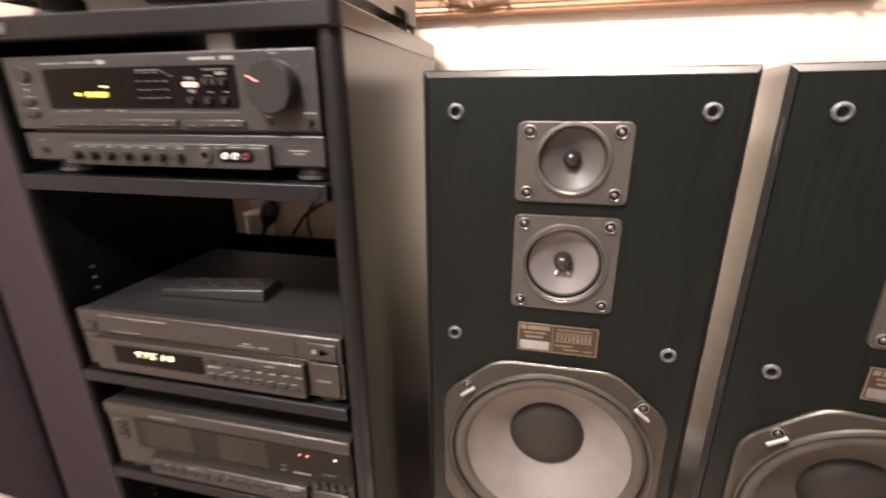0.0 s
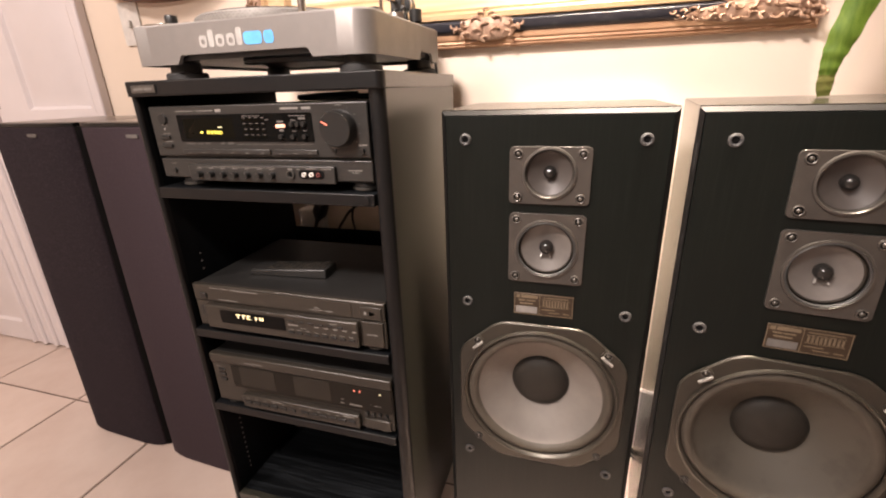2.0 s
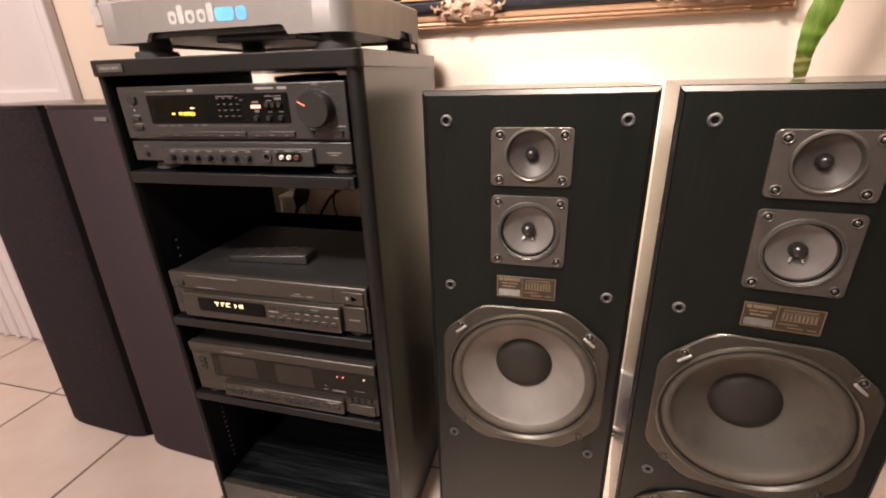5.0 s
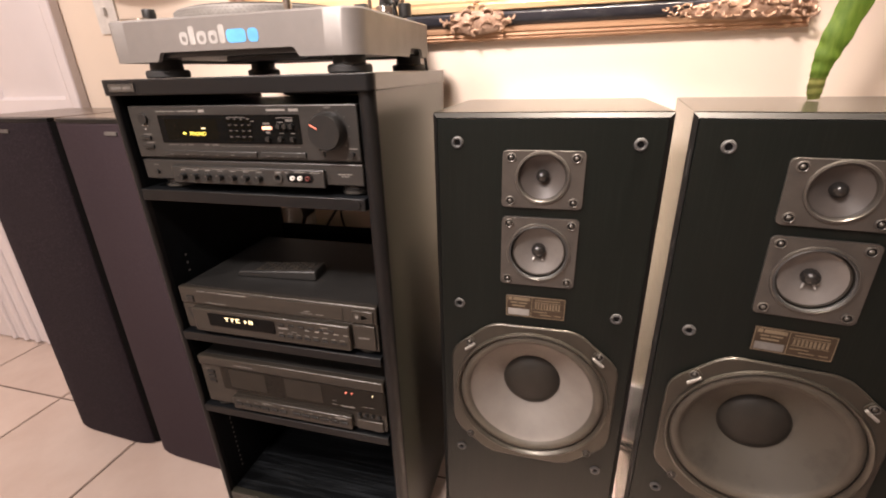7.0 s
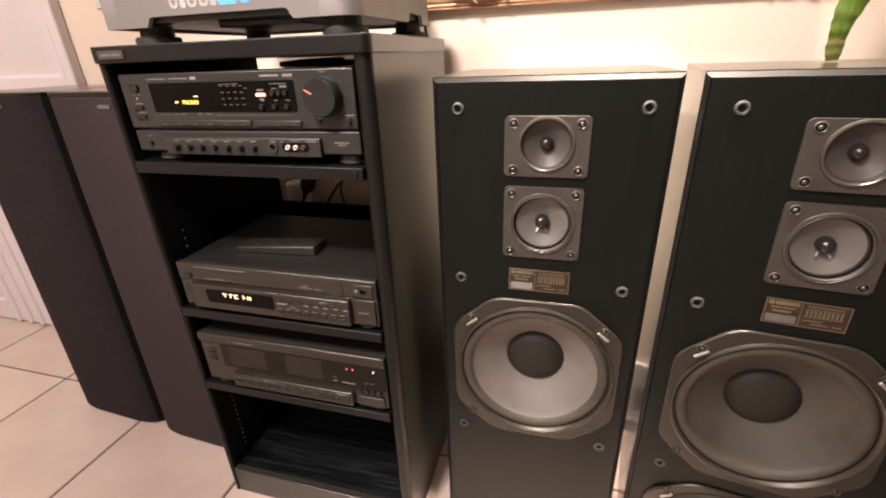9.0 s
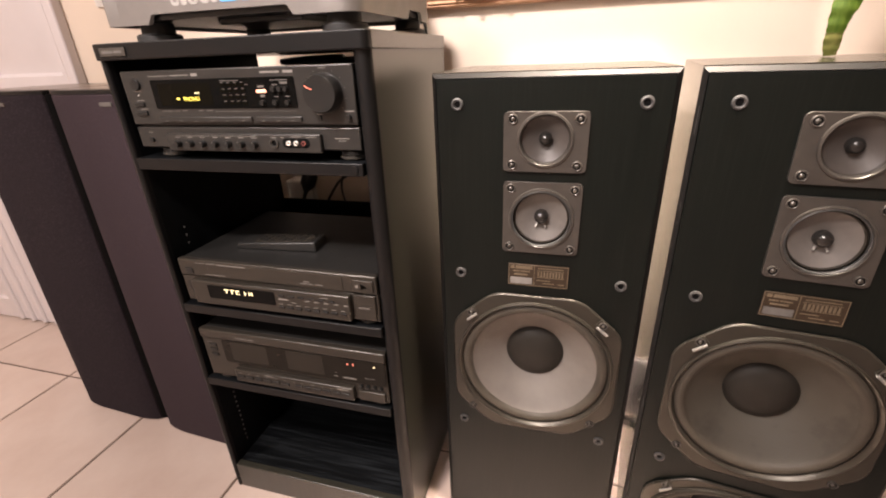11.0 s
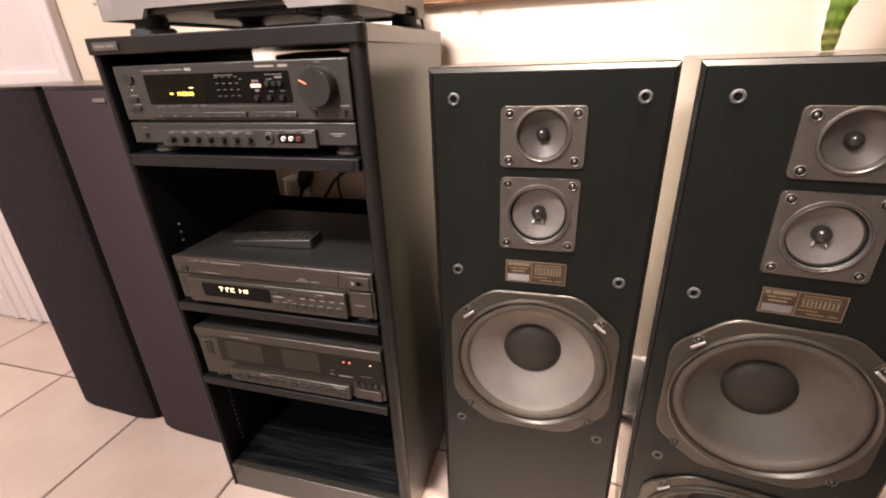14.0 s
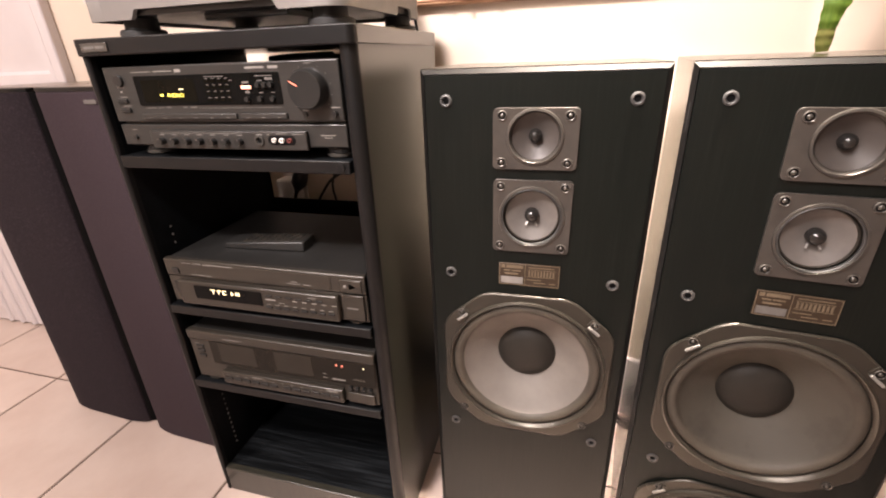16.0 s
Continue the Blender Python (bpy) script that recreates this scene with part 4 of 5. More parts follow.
part("brand_print", bars([(-0.582, -0.560, 0.6655, 0.6668), (-0.556, -0.536, 0.6655, 0.6668), (-0.531, -0.462, 0.6648, 0.6664), (-0.565, -0.515, 0.6410, 0.6420), (-0.345, -0.318, 0.6440, 0.6450), (-0.337, -0.324, 0.6480, 0.6496), (-0.312, -0.296, 0.6440, 0.6452)], UY - 0.0033, 0.0003), PALE, vcr, "pale printed bars")
part("power_button", box(-0.611, -0.594, UY - 0.0045, UY - 0.001, 0.640, 0.653), BUTTON, vcr, bevel=0.0012)
part("left_window", box(-0.618, -0.600, UY - 0.0015, UY + 0.001, 0.598, 0.622), BUTTON, vcr, bevel=0.001)
tr = part("transport_pad", box(-0.236, -0.193, UY - 0.0055, UY - 0.001, 0.638, 0.664), FACE_B, vcr, "play and stop pad", bevel=0.0015)
bm = bmesh.new()
vs = [bm.verts.new((x, UY - 0.0058, z)) for x, z in ((-0.217, 0.6455), (-0.203, 0.651), (-0.217, 0.6565))]
bm.faces.new(vs)
bmesh.ops.solidify(bm, geom=bm.faces[:], thickness=0.0004)
part("play_mark", bm, PALE, tr, "pale triangle mark")
part("stop_mark", bars([(-0.2275, -0.2225, 0.6485, 0.6540)], UY - 0.0055), PALE, tr, "pale square mark")
part("side_pad", box(-0.236, -0.192, UY - 0.0050, UY + 0.001, V0 + 0.006, 0.6330), FACE_B, vcr, "blank lower pad", bevel=0.0015)
part("side_print", bars([(-0.226, -0.204, 0.6040, 0.6070)], UY - 0.005, 0.0003), DIM, vcr, "dim printed bar")
for k in range(6):
    part("function_button", box(-0.392 + 0.0215 * k, -0.379 + 0.0215 * k, UY - 0.0155, UY - 0.012, 0.6165, 0.6195), BUTTON, cb, bevel=0.0006)
for k in range(8):
    part("channel_button", box(-0.394 + 0.019 * k, -0.382 + 0.019 * k, UY - 0.0160, UY - 0.012, 0.5905, 0.5950), BUTTON, cb, bevel=0.0006)
part("control_print", bars([(-0.394, -0.372, 0.6085, 0.6110), (-0.366, -0.354, 0.6040, 0.6050)] + [(-0.394 + 0.019 * k, -0.384 + 0.019 * k, 0.5985, 0.5996) for k in range(8)] + [(-0.335 + 0.0205 * k, -0.325 + 0.0205 * k, 0.6105, 0.6125) for k in range(5)] + [(-0.300, -0.284, 0.6225, 0.6238)], UY - 0.013, 0.0003), PALE, cb, "pale printed bars")
feet(vcr, (-0.600, -0.218), (UY + 0.022, UY + 0.26), S2, V0 + 0.001, True, 0.016)

# remote control on the recorder
rem = thing("remote_control", pose(-0.447, 0.588, VT - 0.001, 0, 0, 4), "dark grey remote control lying on the video recorder", "remote control")
bm = bmesh.new()
lo = [bm.verts.new(p) for p in ((-0.092, -0.028, 0), (0.092, -0.028, 0), (0.092, 0.028, 0), (-0.092, 0.028, 0))]
hi = [bm.verts.new(p) for p in ((-0.088, -0.026, 0.012), (0.090, -0.026, 0.021), (0.090, 0.026, 0.021), (-0.088, 0.026, 0.012))]
bm.faces.new(lo)
bm.faces.new(hi)
for k in range(4):
    bm.faces.new((lo[k], lo[(k + 1) % 4], hi[(k + 1) % 4], hi[k]))
rb = part("body", bm, UNIT, rem, "dark grey plastic body", bevel=0.003)
part("key_panel", prism([(-0.050, -0.021), (0.082, -0.021), (0.082, 0.021), (-0.050, 0.021)], 0, 0.0008), FACE_B, rem).matrix_basis = pose(0, 0, 0.0166, 0, -2.9, 0)
for i in range(9):
    for j in range(4):
        x = -0.042 + 0.0145 * i
        bt = part("key", box(x - 0.0045, x + 0.0045, -0.0175 + 0.0105 * j, -0.0115 + 0.0105 * j, 0.0165 + x * 0.0505, 0.0192 + x * 0.0505), BUTTON if (i + j) % 3 else FACE_B, rem)

# cassette deck
deck = thing("cassette_deck", pose(0, 0, 0), "brown-grey twin cassette deck with small red lights on the rack shelf", "cassette deck")
C0, CT = S3 + 0.010, 0.502
part("case", box(UX0 + 0.003, UX1 - 0.003, UY + 0.010, UY + 0.30, C0, CT - 0.001), UNIT, deck, "dark steel case", bevel=0.0025)
part("top_band", box(UX0, UX1, UY - 0.004, UY + 0.012, 0.4795, CT), FACE_B, deck, "brown-grey top band", bevel=0.003)
part("front_panel", box(UX0, UX1, UY, UY + 0.012, C0 + 0.001, 0.4790), FACE_B, deck, "brown-grey front panel", bevel=0.002)
dwin = part("window", plate(rounded(-0.382, 0.4500, 0.386, 0.058, 0.003), [], UY - 0.003, UY), DECKWIN, deck, "smoked front window", bevel=0.0008)
for x0, x1 in ((-0.553, -0.462), (-0.414, -0.327)):
    part("cassette_door", plate(rounded((x0 + x1) / 2, 0.4520, x1 - x0, 0.048, 0.003), [], UY - 0.0036, UY - 0.0028), CASSETTE, dwin, "grey cassette door", bevel=0.0008)
for x, z, mt in ((-0.2705, 0.4660, RED_ON), (-0.2575, 0.4660, RED_ON), (-0.2120, 0.4670, CREAM_ON)):
    part("indicator_light", lathe([(0.0017, -0.003), (0.0013, -0.0042), (0, -0.0046)], x, z, 12, cy=UY), mt, dwin, "small lit indicator")
part("level_print", bars([(-0.304, -0.296, 0.4395, 0.4405), (-0.285, -0.255, 0.4285, 0.4310), (-0.306, -0.296, 0.4300, 0.4312), (-0.236, -0.212, 0.4360, 0.4366)], UY - 0.003, 0.0003), PALE, dwin, "pale printed bars")
part("brand_print", bars([(-0.535, -0.487, 0.4890, 0.4904), (-0.613, -0.600, 0.4700, 0.4710)], UY - 0.004, 0.0003), PALE, deck, "pale printed bars")
for z in (0.4600, 0.4480, 0.4350):
    part("side_button", box(-0.612, -0.594, UY - 0.0028, UY + 0.001, z - 0.0035, z + 0.0035), BUTTON, deck, bevel=0.001)
lowp = part("transport_bar", box(-0.552, -0.262, UY - 0.012, UY + 0.001, C0 + 0.002, 0.4095), FACE_B, deck, "raised transport bar", bevel=0.0025)
for k in range(6):
    part("transport_key", box(-0.545 + 0.0225 * k, -0.527 + 0.0225 * k, UY - 0.0145, UY - 0.011, 0.3890, 0.3965), BUTTON, lowp, bevel=0.0008)
for k in range(6):
    part("transport_key", box(-0.400 + 0.0225 * k, -0.382 + 0.0225 * k, UY - 0.0145, UY - 0.011, 0.3890, 0.3965), BUTTON, lowp, bevel=0.0008)
part("transport_print", bars([(-0.540 + 0.0225 * k, -0.533 + 0.0225 * k, 0.4010, 0.4020) for k in range(12)] + [(-0.475, -0.450, 0.4045, 0.4060), (-0.298, -0.272, 0.4030, 0.4058)], UY - 0.012, 0.0003), PALE, lowp, "pale printed bars")
for k in range(4):
    knob("level_knob", deck, -0.246 + 0.0145 * k, 0.4130, UY, 0.0042, 0.007, BUTTON)
part("right_pad", box(-0.252, -0.194, UY - 0.006, UY + 0.001, C0 + 0.004, 0.4030), FACE_B, deck, "lower right pad", bevel=0.0015)
feet(deck, (-0.598, -0.213), (UY + 0.022, UY + 0.26), S3, C0 + 0.001, True, 0.017)

# ---- turntable ----
TX0, TX1, TY0, TY1 = -0.645, -0.180, 0.508, 0.882
tt = thing("turntable", pose(0, 0, 0), "silver direct-drive turntable standing on the rack", "turntable")


def plan(x0, x1, y0, y1, rl, rr, n=8):
    o = []
    for cx_, cy_, a0, r in ((x1 - rr, y1 - rr, 0, rr), (x0 + rl, y1 - rl, 90, rl), (x0 + rl, y0 + rl, 180, rl), (x1 - rr, y0 + rr, 270, rr)):
        for k in range(n + 1):
            b = radians(a0 + 90 * k / n)
            o.append((cx_ + r * math.cos(b), cy_ + r * math.sin(b)))
    return o


def skirt(outline, z0, z1, wall, arches):
    """The plinth's shell: top and walls, with arched cut-outs along the lower edge of front and side."""
    bm = bmesh.new()
    dense = []
    n = len(outline)
    for i in range(n):
        a_, b_ = Vector((*outline[i], 0)), Vector((*outline[(i + 1) % n], 0))
        steps = max(1, int((b_ - a_).length / 0.004))
        dense += [a_.lerp(b_, k / steps) for k in range(steps)]

    def low(p):
        for x0, x1, y0, y1, lift, axis in arches:
            u, u0, u1 = (p.x, x0, x1) if axis == "x" else (p.y, y0, y1)
            if x0 <= p.x <= x1 and y0 <= p.y <= y1:
                e = min(u - u0, u1 - u) / 0.010
                return z0 + lift * min(1.0, math.sqrt(max(0.0, 1 - (1 - min(1.0, e)) ** 2)))
        return z0
    cen = Vector((sum(p.x for p in dense) / len(dense), sum(p.y for p in dense) / len(dense), 0))
    rings = [[], [], [], []]
    for p in dense:
        zi = low(p)
        q = p + (cen - p).normalized() * wall
        c = p + (cen - p).normalized() * 0.003
        rings[0].append(bm.verts.new((q.x, q.y, zi)))
        rings[1].append(bm.verts.new((p.x, p.y, zi)))
        rings[2].append(bm.verts.new((p.x, p.y, z1 - 0.003)))
        rings[3].append(bm.verts.new((c.x, c.y, z1)))
    for a_, b_ in zip(rings, rings[1:]):
        for k in range(len(dense)):
            j = (k + 1) % len(dense)
            bm.faces.new((a_[k], a_[j], b_[j], b_[k]))
    bm.faces.new(rings[3])
    return bm


B0, B1 = 1.0955, 1.161
part("plinth", skirt(plan(TX0, TX1, TY0, TY1, 0.008, 0.030), B0, B1, 0.006, [(-0.553, -0.286, 0.40, 0.56, 0.0145, "x"), (-0.20, -0.10, 0.735, 0.815, 0.016, "y")]), SILVER, tt, "silver painted plinth")
part("underside", prism(plan(TX0 + 0.010, TX1 - 0.010, TY0 + 0.010, TY1 - 0.010, 0.006, 0.02), B0 + 0.006, B0 + 0.050), BLACKP, tt, "black underside tray")
part("service_hatch", box(-0.46, -0.30, 0.56, 0.70, B0 - 0.003, B0 + 0.008), BLACKP, tt, "black underside box", bevel=0.003)
for x, y in ((-0.585, 0.553), (-0.222, 0.553), (-0.585, 0.835), (-0.218, 0.835)):
    z = RT + 0.0002
    ft = part("foot", lathe([(0, 0), (0.034, 0), (0.036, 0.002), (0.036, 0.010), (0.033, 0.013), (0.027, 0.0135), (0.026, 0.030), (0, 0.030)], x, z, 32, axis="z", cy=y), FOOT, tt, "black rubber isolation foot")
PCX, PCY = -0.455, 0.700
part("platter", lathe([(0.150, B1), (0.166, B1 + 0.001), (0.167, B1 + 0.006), (0.1655, B1 + 0.016), (0.162, B1 + 0.019), (0.02, B1 + 0.019), (0, B1 + 0.019)], PCX, 0, 96, axis="z", cy=PCY), LIP, tt, "silver platter with dotted rim")
dots = bmesh.new()
for row in range(3):
    for k in range(120):
        b = 2 * math.pi * (k + 0.5 * (row % 2)) / 120
        c, s = math.cos(b), math.sin(b)
        rr = 0.1668 - 0.0004 * row
        p = Vector((PCX + rr * c, PCY + rr * s, B1 + 0.0055 + 0.0042 * row))
        bmesh.ops.create_cube(dots, size=1, matrix=Matrix.Translation(p) @ Matrix.Rotation(b, 4, "Z") @ Matrix.Diagonal((0.0012, 0.0030, 0.0016, 1)))
part("strobe_dots", dots, SILVER, tt, "dark strobe dots round the rim")
part("slip_mat", lathe([(0, B1 + 0.0192), (0.152, B1 + 0.0192), (0.1525, B1 + 0.021), (0.151, B1 + 0.022), (0, B1 + 0.022)], PCX, 0, 72, axis="z", cy=PCY), MATRUB, tt, "dark slip mat")
part("spindle", lathe([(0.0036, B1 + 0.02), (0.0036, B1 + 0.034), (0.002, B1 + 0.037), (0, B1 + 0.037)], PCX, 0, 16, axis="z", cy=PCY), CHROME, tt)
part("strobe_lamp", lathe([(0.0105, B1 - 0.001), (0.011, B1 + 0.010), (0.011, B1 + 0.020), (0.010, B1 + 0.022), (0, B1 + 0.022)], -0.605, 0, 28, axis="z", cy=0.562), BLACKP, tt, "black round strobe lamp")
part("target_light", lathe([(0.0065, B1 - 0.001), (0.0065, B1 + 0.036), (0.0055, B1 + 0.038), (0, B1 + 0.038)], -0.312, 0, 20, axis="z", cy=0.540), CHROME, tt, "slim silver target light post")
part("start_button", box(-0.625, -0.578, 0.518, 0.541, B1 - 0.001, B1 + 0.004), CHROME, tt, bevel=0.001)
part("pitch_slot", box(-0.222, -0.200, 0.530, 0.660, B1 - 0.001, B1 + 0.0012), BLACKP, tt, "black pitch slider slot")
part("pitch_slider", box(-0.221, -0.201, 0.586, 0.600, B1 + 0.001, B1 + 0.011), BLACKP, tt, bevel=0.001)
AX, AY = -0.247, 0.800
arm = part("tonearm_base", lathe([(0.040, B1 - 0.001), (0.040, B1 + 0.007), (0.036, B1 + 0.012), (0.026, B1 + 0.014), (0.024, B1 + 0.030), (0.018, B1 + 0.034), (0, B1 + 0.034)], AX, 0, 40, axis="z", cy=AY), CHROME, tt, "silver tonearm base")
part("gimbal", box(AX - 0.013, AX + 0.013, AY - 0.011, AY + 0.011, B1 + 0.034, B1 + 0.060), BLACKP, arm, "black gimbal", bevel=0.003)
part("arm_tube", tube(smooth_line([(AX, AY - 0.01, B1 + 0.050), (AX + 0.002, AY - 0.08, B1 + 0.050), (AX - 0.006, AY - 0.15, B1 + 0.049), (AX - 0.012, AY - 0.195, B1 + 0.047)], 8), 0.0048, 12), CHROME, arm, "chrome arm tube")
part("headshell", box(AX - 0.024, AX - 0.004, AY - 0.250, AY - 0.196, B1 + 0.040, B1 + 0.049), BLACKP, arm, "black headshell", bevel=0.002)
cw = lathe([(0, -0.016), (0.018, -0.016), (0.0195, -0.014), (0.0195, 0.012), (0.017, 0.016), (0, 0.016)], 0, 0, 32, axis="y", cy=0)
bmesh.ops.transform(cw, matrix=pose(AX, AY + 0.045, B1 + 0.050), verts=cw.verts)
part("counterweight", cw, BLACKP, arm, "gloss black counterweight")
part("counterweight_ring", lathe([(0.0198, -0.006), (0.0205, -0.005), (0.0205, 0.003), (0.0198, 0.004)], AX, B1 + 0.050, 32, cy=AY + 0.030), CHROME, arm, "chrome dial ring")
part("arm_rest", lathe([(0.004, B1), (0.004, B1 + 0.046), (0.007, B1 + 0.047), (0.007, B1 + 0.056), (0, B1 + 0.057)], AX + 0.012, 0, 16, axis="z", cy=AY - 0.115), CHROME, arm, "slim arm rest post")
part("lift_lever", tube([(AX + 0.028, AY - 0.02, B1 + 0.014), (AX + 0.034, AY - 0.05, B1 + 0.030), (AX + 0.034, AY - 0.062, B1 + 0.032)], 0.0028, 8), BLACKP, arm, "black lift lever")
part("anti_skate_knob", lathe([(0.013, B1 + 0.010), (0.013, B1 + 0.032), (0.011, B1 + 0.034), (0, B1 + 0.034)], AX + 0.042, 0, 24, axis="z", cy=AY - 0.010), BLACKP, arm, "black anti-skate knob")
# maker's mark on the front as plain shapes: five pale, two blue
lx, lz = -0.500, 1.1195
for k, (dx, w_, h_) in enumerate(((0.0, 0.016, 0.019), (0.0195, 0.011, 0.027), (0.034, 0.018, 0.019), (0.0565, 0.017, 0.019), (0.077, 0.011, 0.027), (0.0905, 0.036, 0.0195), (0.130, 0.019, 0.0195))):
    part("brand_mark", plate(rounded(lx + dx + w_ / 2, lz + h_ / 2, w_, h_, min(w_, h_) * 0.34), [(lx + dx + w_ / 2, lz + h_ / 2 - 0.001, min(w_, 0.019) * 0.24, 1.1)] if k in (0, 2, 3) else [], TY0 - 0.0006, TY0 + 0.0004, 20), LOGO_B if k > 4 else LOGO_W, tt, "sky blue brand shape" if k > 4 else "pale grey brand shape")

# signal and power cables behind and under the turntable
def cable(points, r, label, mat=CABLE):
    ob = part("cable", tube(smooth_line(points, 10), r, 10), mat, None, label)
    tagged(ob, category="cable")
    return ob


cable([(-0.205, 0.89, 1.118), (-0.200, 0.905, 1.085), (-0.21, 0.93, 1.02), (-0.30, 0.94, 0.96), (-0.40, 0.93, 0.93), (-0.42, 0.885, 0.92), (-0.40, 0.834, 0.915)], 0.0035, "thin black signal cable hanging behind the rack")
cable([(-0.30, 0.834, 0.94), (-0.31, 0.90, 0.93), (-0.36, 0.93, 0.84), (-0.42, 0.93, 0.76), (-0.50, 0.935, 0.70), (-0.55, 0.94, 0.58), (-0.50, 0.95, 0.3), (-0.4, 0.96, 0.006)], 0.004, "black power cable behind the open rack back")
cable([(-0.26, 0.834, 0.93), (-0.29, 0.91, 0.90), (-0.40, 0.925, 0.80), (-0.47, 0.92, 0.72), (-0.46, 0.93, 0.60), (-0.42, 0.95, 0.3), (-0.30, 0.96, 0.006)], 0.0032, "black cable behind the open rack back")
cable([(-0.53, 0.84, 1.028), (-0.50, 0.80, 1.031), (-0.44, 0.79, 1.034), (-0.38, 0.82, 1.034), (-0.40, 0.86, 1.036), (-0.47, 0.865, 1.034), (-0.53, 0.83, 1.031), (-0.47, 0.785, 1.030), (-0.38, 0.80, 1.0295), (-0.34, 0.84, 1.0295)], 0.0065, "loose black cable coiled on the receiver")
cable([(0.245, 0.89, 0.30), (0.268, 0.905, 0.22), (0.290, 0.92, 0.16), (0.283, 0.93, 0.12), (0.296, 0.92, 0.07), (0.285, 0.91, 0.03), (0.30, 0.93, 0.006), (0.40, 0.95, 0.006)], 0.004, "black speaker cable hanging between the speakers")
cable([(0.255, 0.897, 0.27), (0.27, 0.902, 0.20), (0.306, 0.906, 0.165), (0.274, 0.915, 0.145), (0.309, 0.922, 0.130), (0.272, 0.928, 0.110), (0.306, 0.934, 0.095), (0.28, 0.945, 0.05), (0.30, 0.955, 0.0085), (0.42, 0.965, 0.0085)], 0.008, "thick black cable bunched up between the speakers")
adapter = thing("power_adapter", pose(-0.640, 0.965, 0.675), "white power adapter plugged in behind the rack", "power adapter")
part("body", box(-0.028, 0.028, -0.025, 0.028, -0.035, 0.035), WHITEP, adapter, "white plastic body", bevel=0.006)
part("wall_plate", box(-0.036, 0.036, 0.028, 0.035, -0.058, 0.058), WHITEP, adapter, "white wall plate", bevel=0.002)

plug = thing("power_plug", pose(-0.590, 0.945, 0.712, 0, 25, 0), "black power plug with its lead behind the open rack back", "plug")
bm = bmesh.new()
lathe([(0.010, 0.030), (0.019, 0.026), (0.022, 0.010), (0.022, -0.012), (0.014, -0.026), (0.006, -0.040), (0.005, -0.070)], 0, 0, 20, bm, "z")
part("body", bm, BLACKP, plug, "black plug body", bevel=0.001)
part("lead", tube(smooth_line([(0, 0, -0.068), (0.012, 0.002, -0.10), (0.04, 0.004, -0.13), (0.06, 0.006, -0.20)], 8), 0.005, 10), CABLE, plug, "black lead")
part("strain_relief", tube(smooth_line([(0.0, 0, 0.026), (-0.01, -0.004, 0.055), (0.02, -0.012, 0.085), (0.07, -0.02, 0.10), (0.13, -0.03, 0.13)], 8), 0.006, 10), CABLE, plug, "black lead loop")

# ---- plant leaf that hangs over the speaker ----
plant = thing("plant", pose(0, 0, 0), "green strap-leaved house plant whose leaf tip hangs onto the speaker", "plant")


def leaf(points, widths, side, wave=1.0):
    bm = bmesh.new()
    line = smooth_line(points, 6)
    rows = []
    n = len(line) - 1
    for i, p in enumerate(line):
        u = i / n * (len(widths) - 1)
        k = min(int(u), len(widths) - 2)
        w_ = widths[k] + (widths[k + 1] - widths[k]) * (u - k)
        d = (line[min(i + 1, n)] - line[max(i - 1, 0)]).normalized()
        s = d.cross(Vector(side)).normalized()
        nrm = s.cross(d).normalized()
        wav = wave * 0.30 * math.sin(i * 1.3)
        edge = 1 + wave * 0.10 * math.sin(i * 1.7)
        rows.append([bm.verts.new(p + s * w_ * f * edge + nrm * (w_ * (0.30 * f * f + wav * abs(f)))) for f in (-1, -0.5, 0, 0.5, 1)])
    for a_, b_ in zip(rows, rows[1:]):
        for k in range(4):
            bm.faces.new((a_[k], a_[k + 1], b_[k + 1], b_[k]))
    bmesh.ops.solidify(bm, geom=bm.faces[:], thickness=0.0008)
    return bm


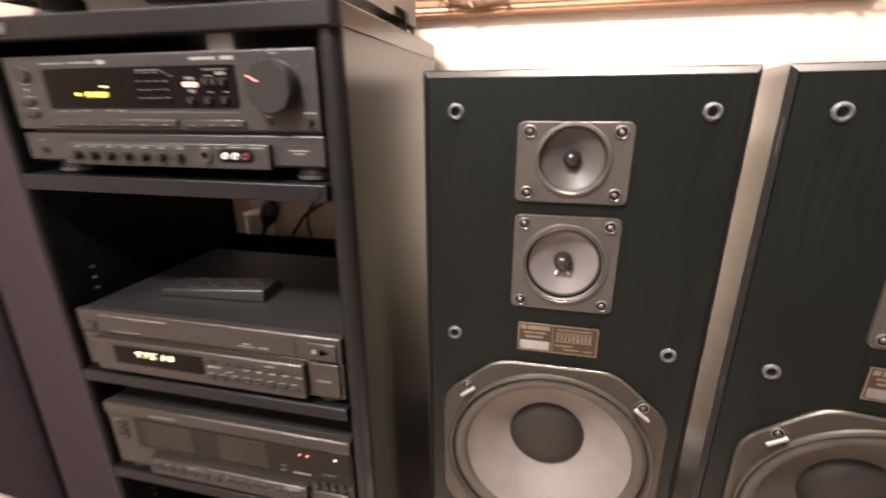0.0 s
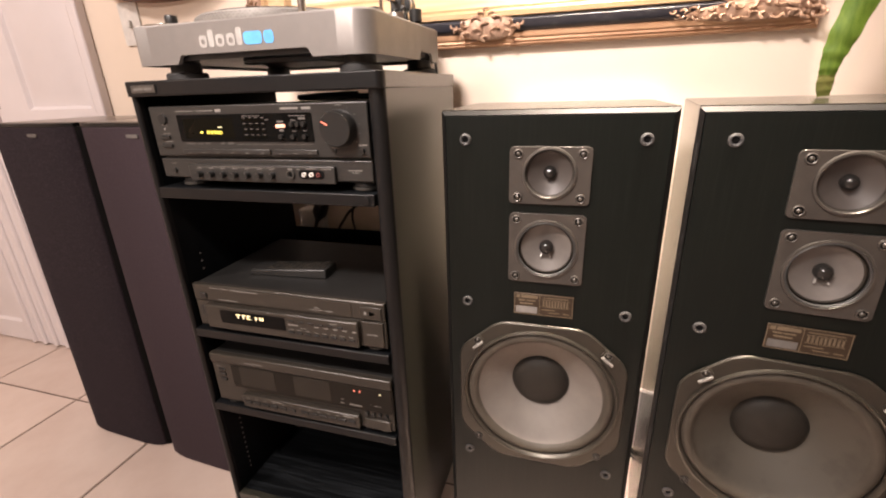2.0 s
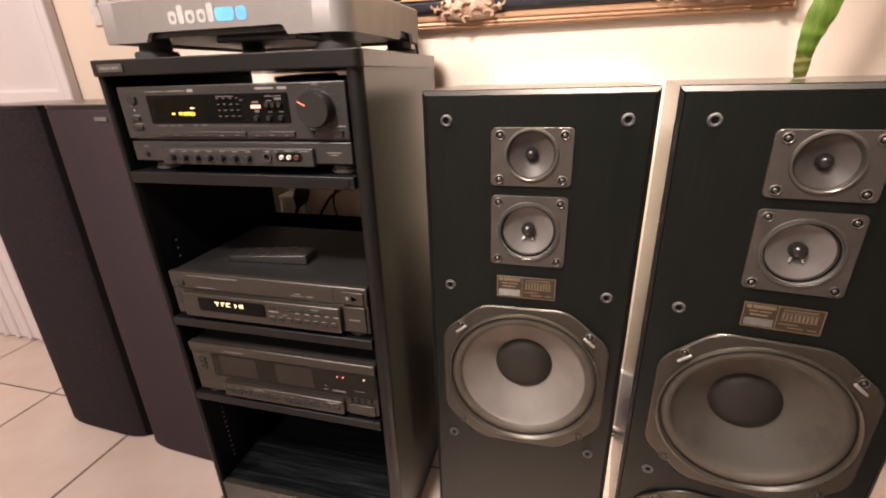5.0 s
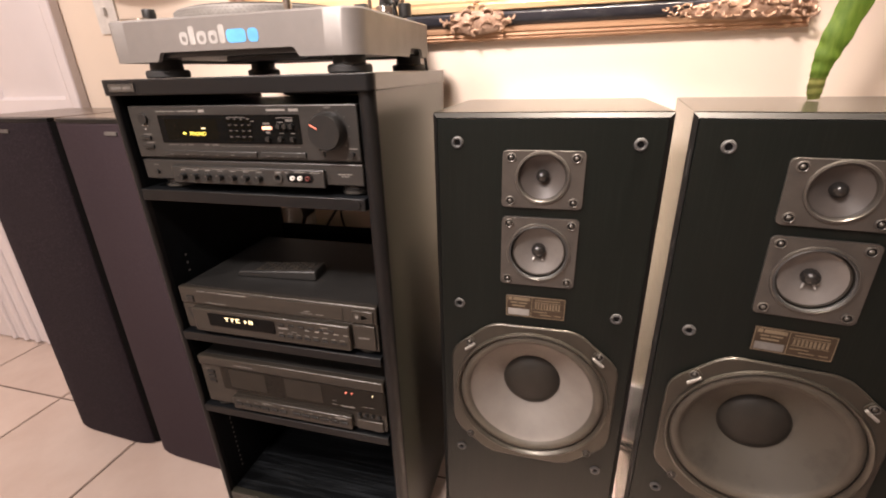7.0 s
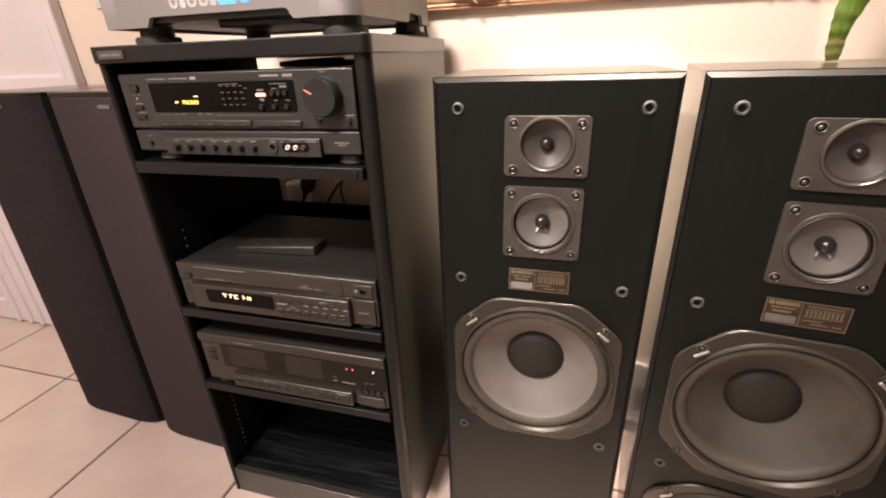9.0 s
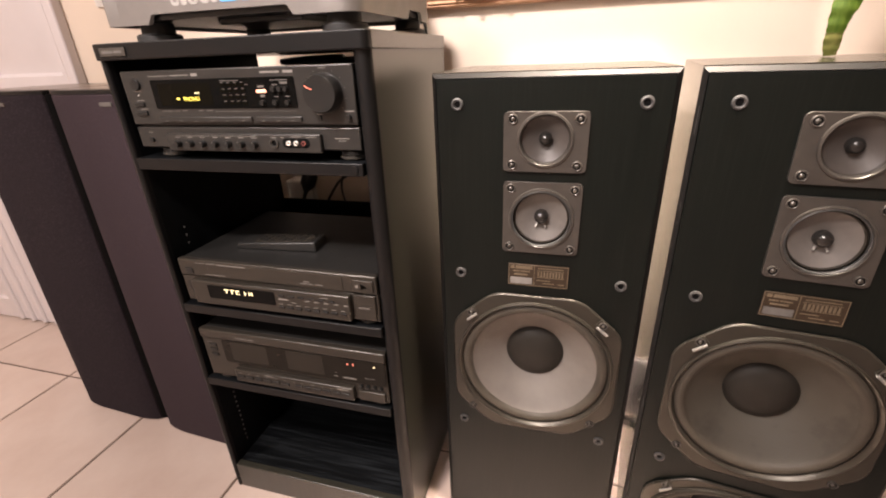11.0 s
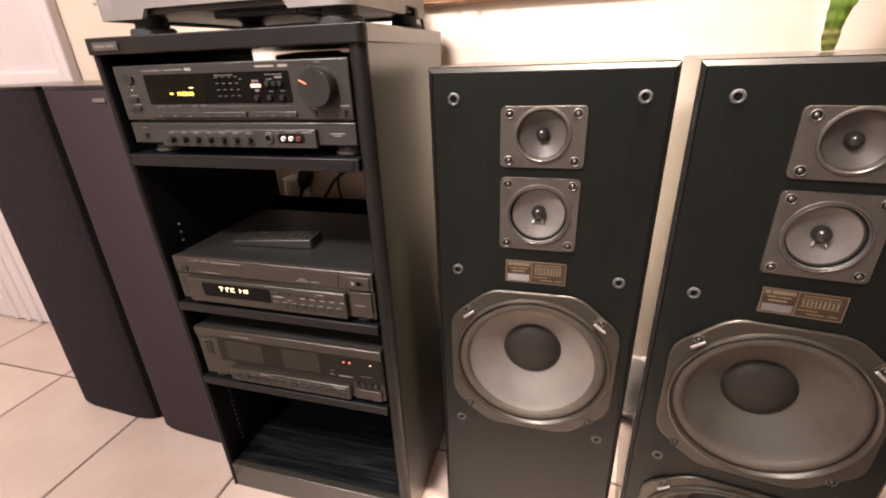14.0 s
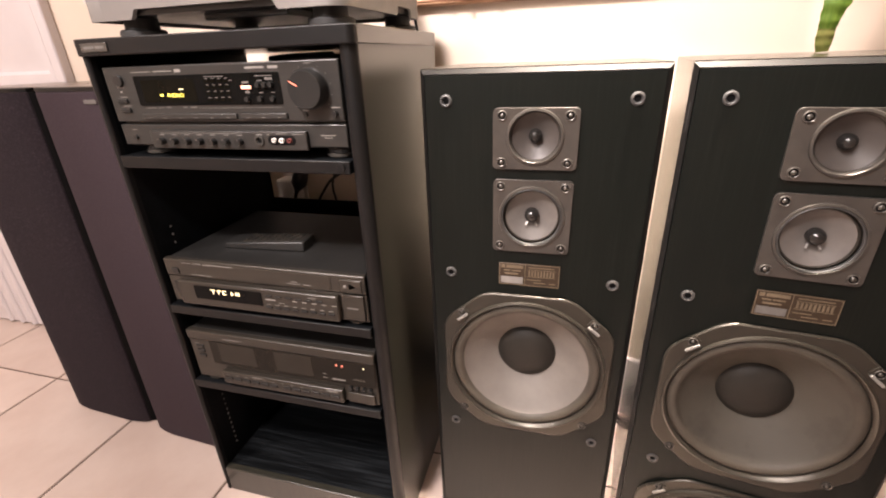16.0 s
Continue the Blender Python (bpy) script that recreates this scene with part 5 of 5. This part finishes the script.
part("leaf", leaf([(0.66, 0.80, 1.55), (0.62, 0.785, 1.40), (0.576, 0.765, 1.25), (0.547, 0.755, 1.165), (0.526, 0.75, 1.095), (0.519, 0.75, 1.062), (0.518, 0.751, 1.040)], [0.004, 0.012, 0.019, 0.0215, 0.0190, 0.0140, 0.0110], (0.35, 1, 0.05), 0.45), LEAF, plant, "long green leaf with a wavy margin")
part("dry_tip", leaf([(0.518, 0.751, 1.0405), (0.518, 0.751, 1.025), (0.520, 0.752, 1.0070)], [0.0110, 0.0115, 0.0080], (0.35, 1, 0.05), 0.4), LEAF_DRY, plant, "dried brown leaf tip")
part("leaf", leaf([(0.70, 0.82, 1.56), (0.80, 0.80, 1.55), (0.90, 0.78, 1.44), (0.97, 0.77, 1.30)], [0.004, 0.016, 0.019, 0.003], (0, 1, 0.3)), LEAF, plant, "long green leaf")
part("stem", tube(smooth_line([(0.68, 0.81, 1.0063), (0.685, 0.812, 1.25), (0.675, 0.81, 1.50), (0.70, 0.82, 1.58)], 6), 0.006, 10), LEAF, plant, "green stem")

# ---- floor tiles ----
T, G = 0.4545, 0.006
GX, GY = -0.6735, 0.716
tile_meshes = {}


def tile_mesh(w, d):
    key_ = (round(w, 4), round(d, 4))
    if key_ not in tile_meshes:
        bm = box(-w / 2, w / 2, -d / 2, d / 2, -0.011, 0)
        bmesh.ops.bevel(bm, geom=[e for e in bm.edges if all(v.co.z > -0.001 for v in e.verts)], offset=0.002, segments=2, affect="EDGES")
        me = bpy.data.meshes.new("tile")
        bm.to_mesh(me)
        bm.free()
        finish(me, TILE)
        tile_meshes[key_] = me
    return tile_meshes[key_]


for i in range(-6, 10):
    for j in range(-12, 1):
        x0, x1 = max(GX + T * i + G / 2, X0), min(GX + T * (i + 1) - G / 2, X1)
        y0, y1 = max(GY + T * j + G / 2, Y0), min(GY + T * (j + 1) - G / 2, Y1)
        if x1 - x0 < 0.02 or y1 - y0 < 0.02:
            continue
        ob = new("tile", tile_mesh(x1 - x0, y1 - y0))
        ob.parent = floor
        ob.location = ((x0 + x1) / 2, (y0 + y1) / 2, 0)
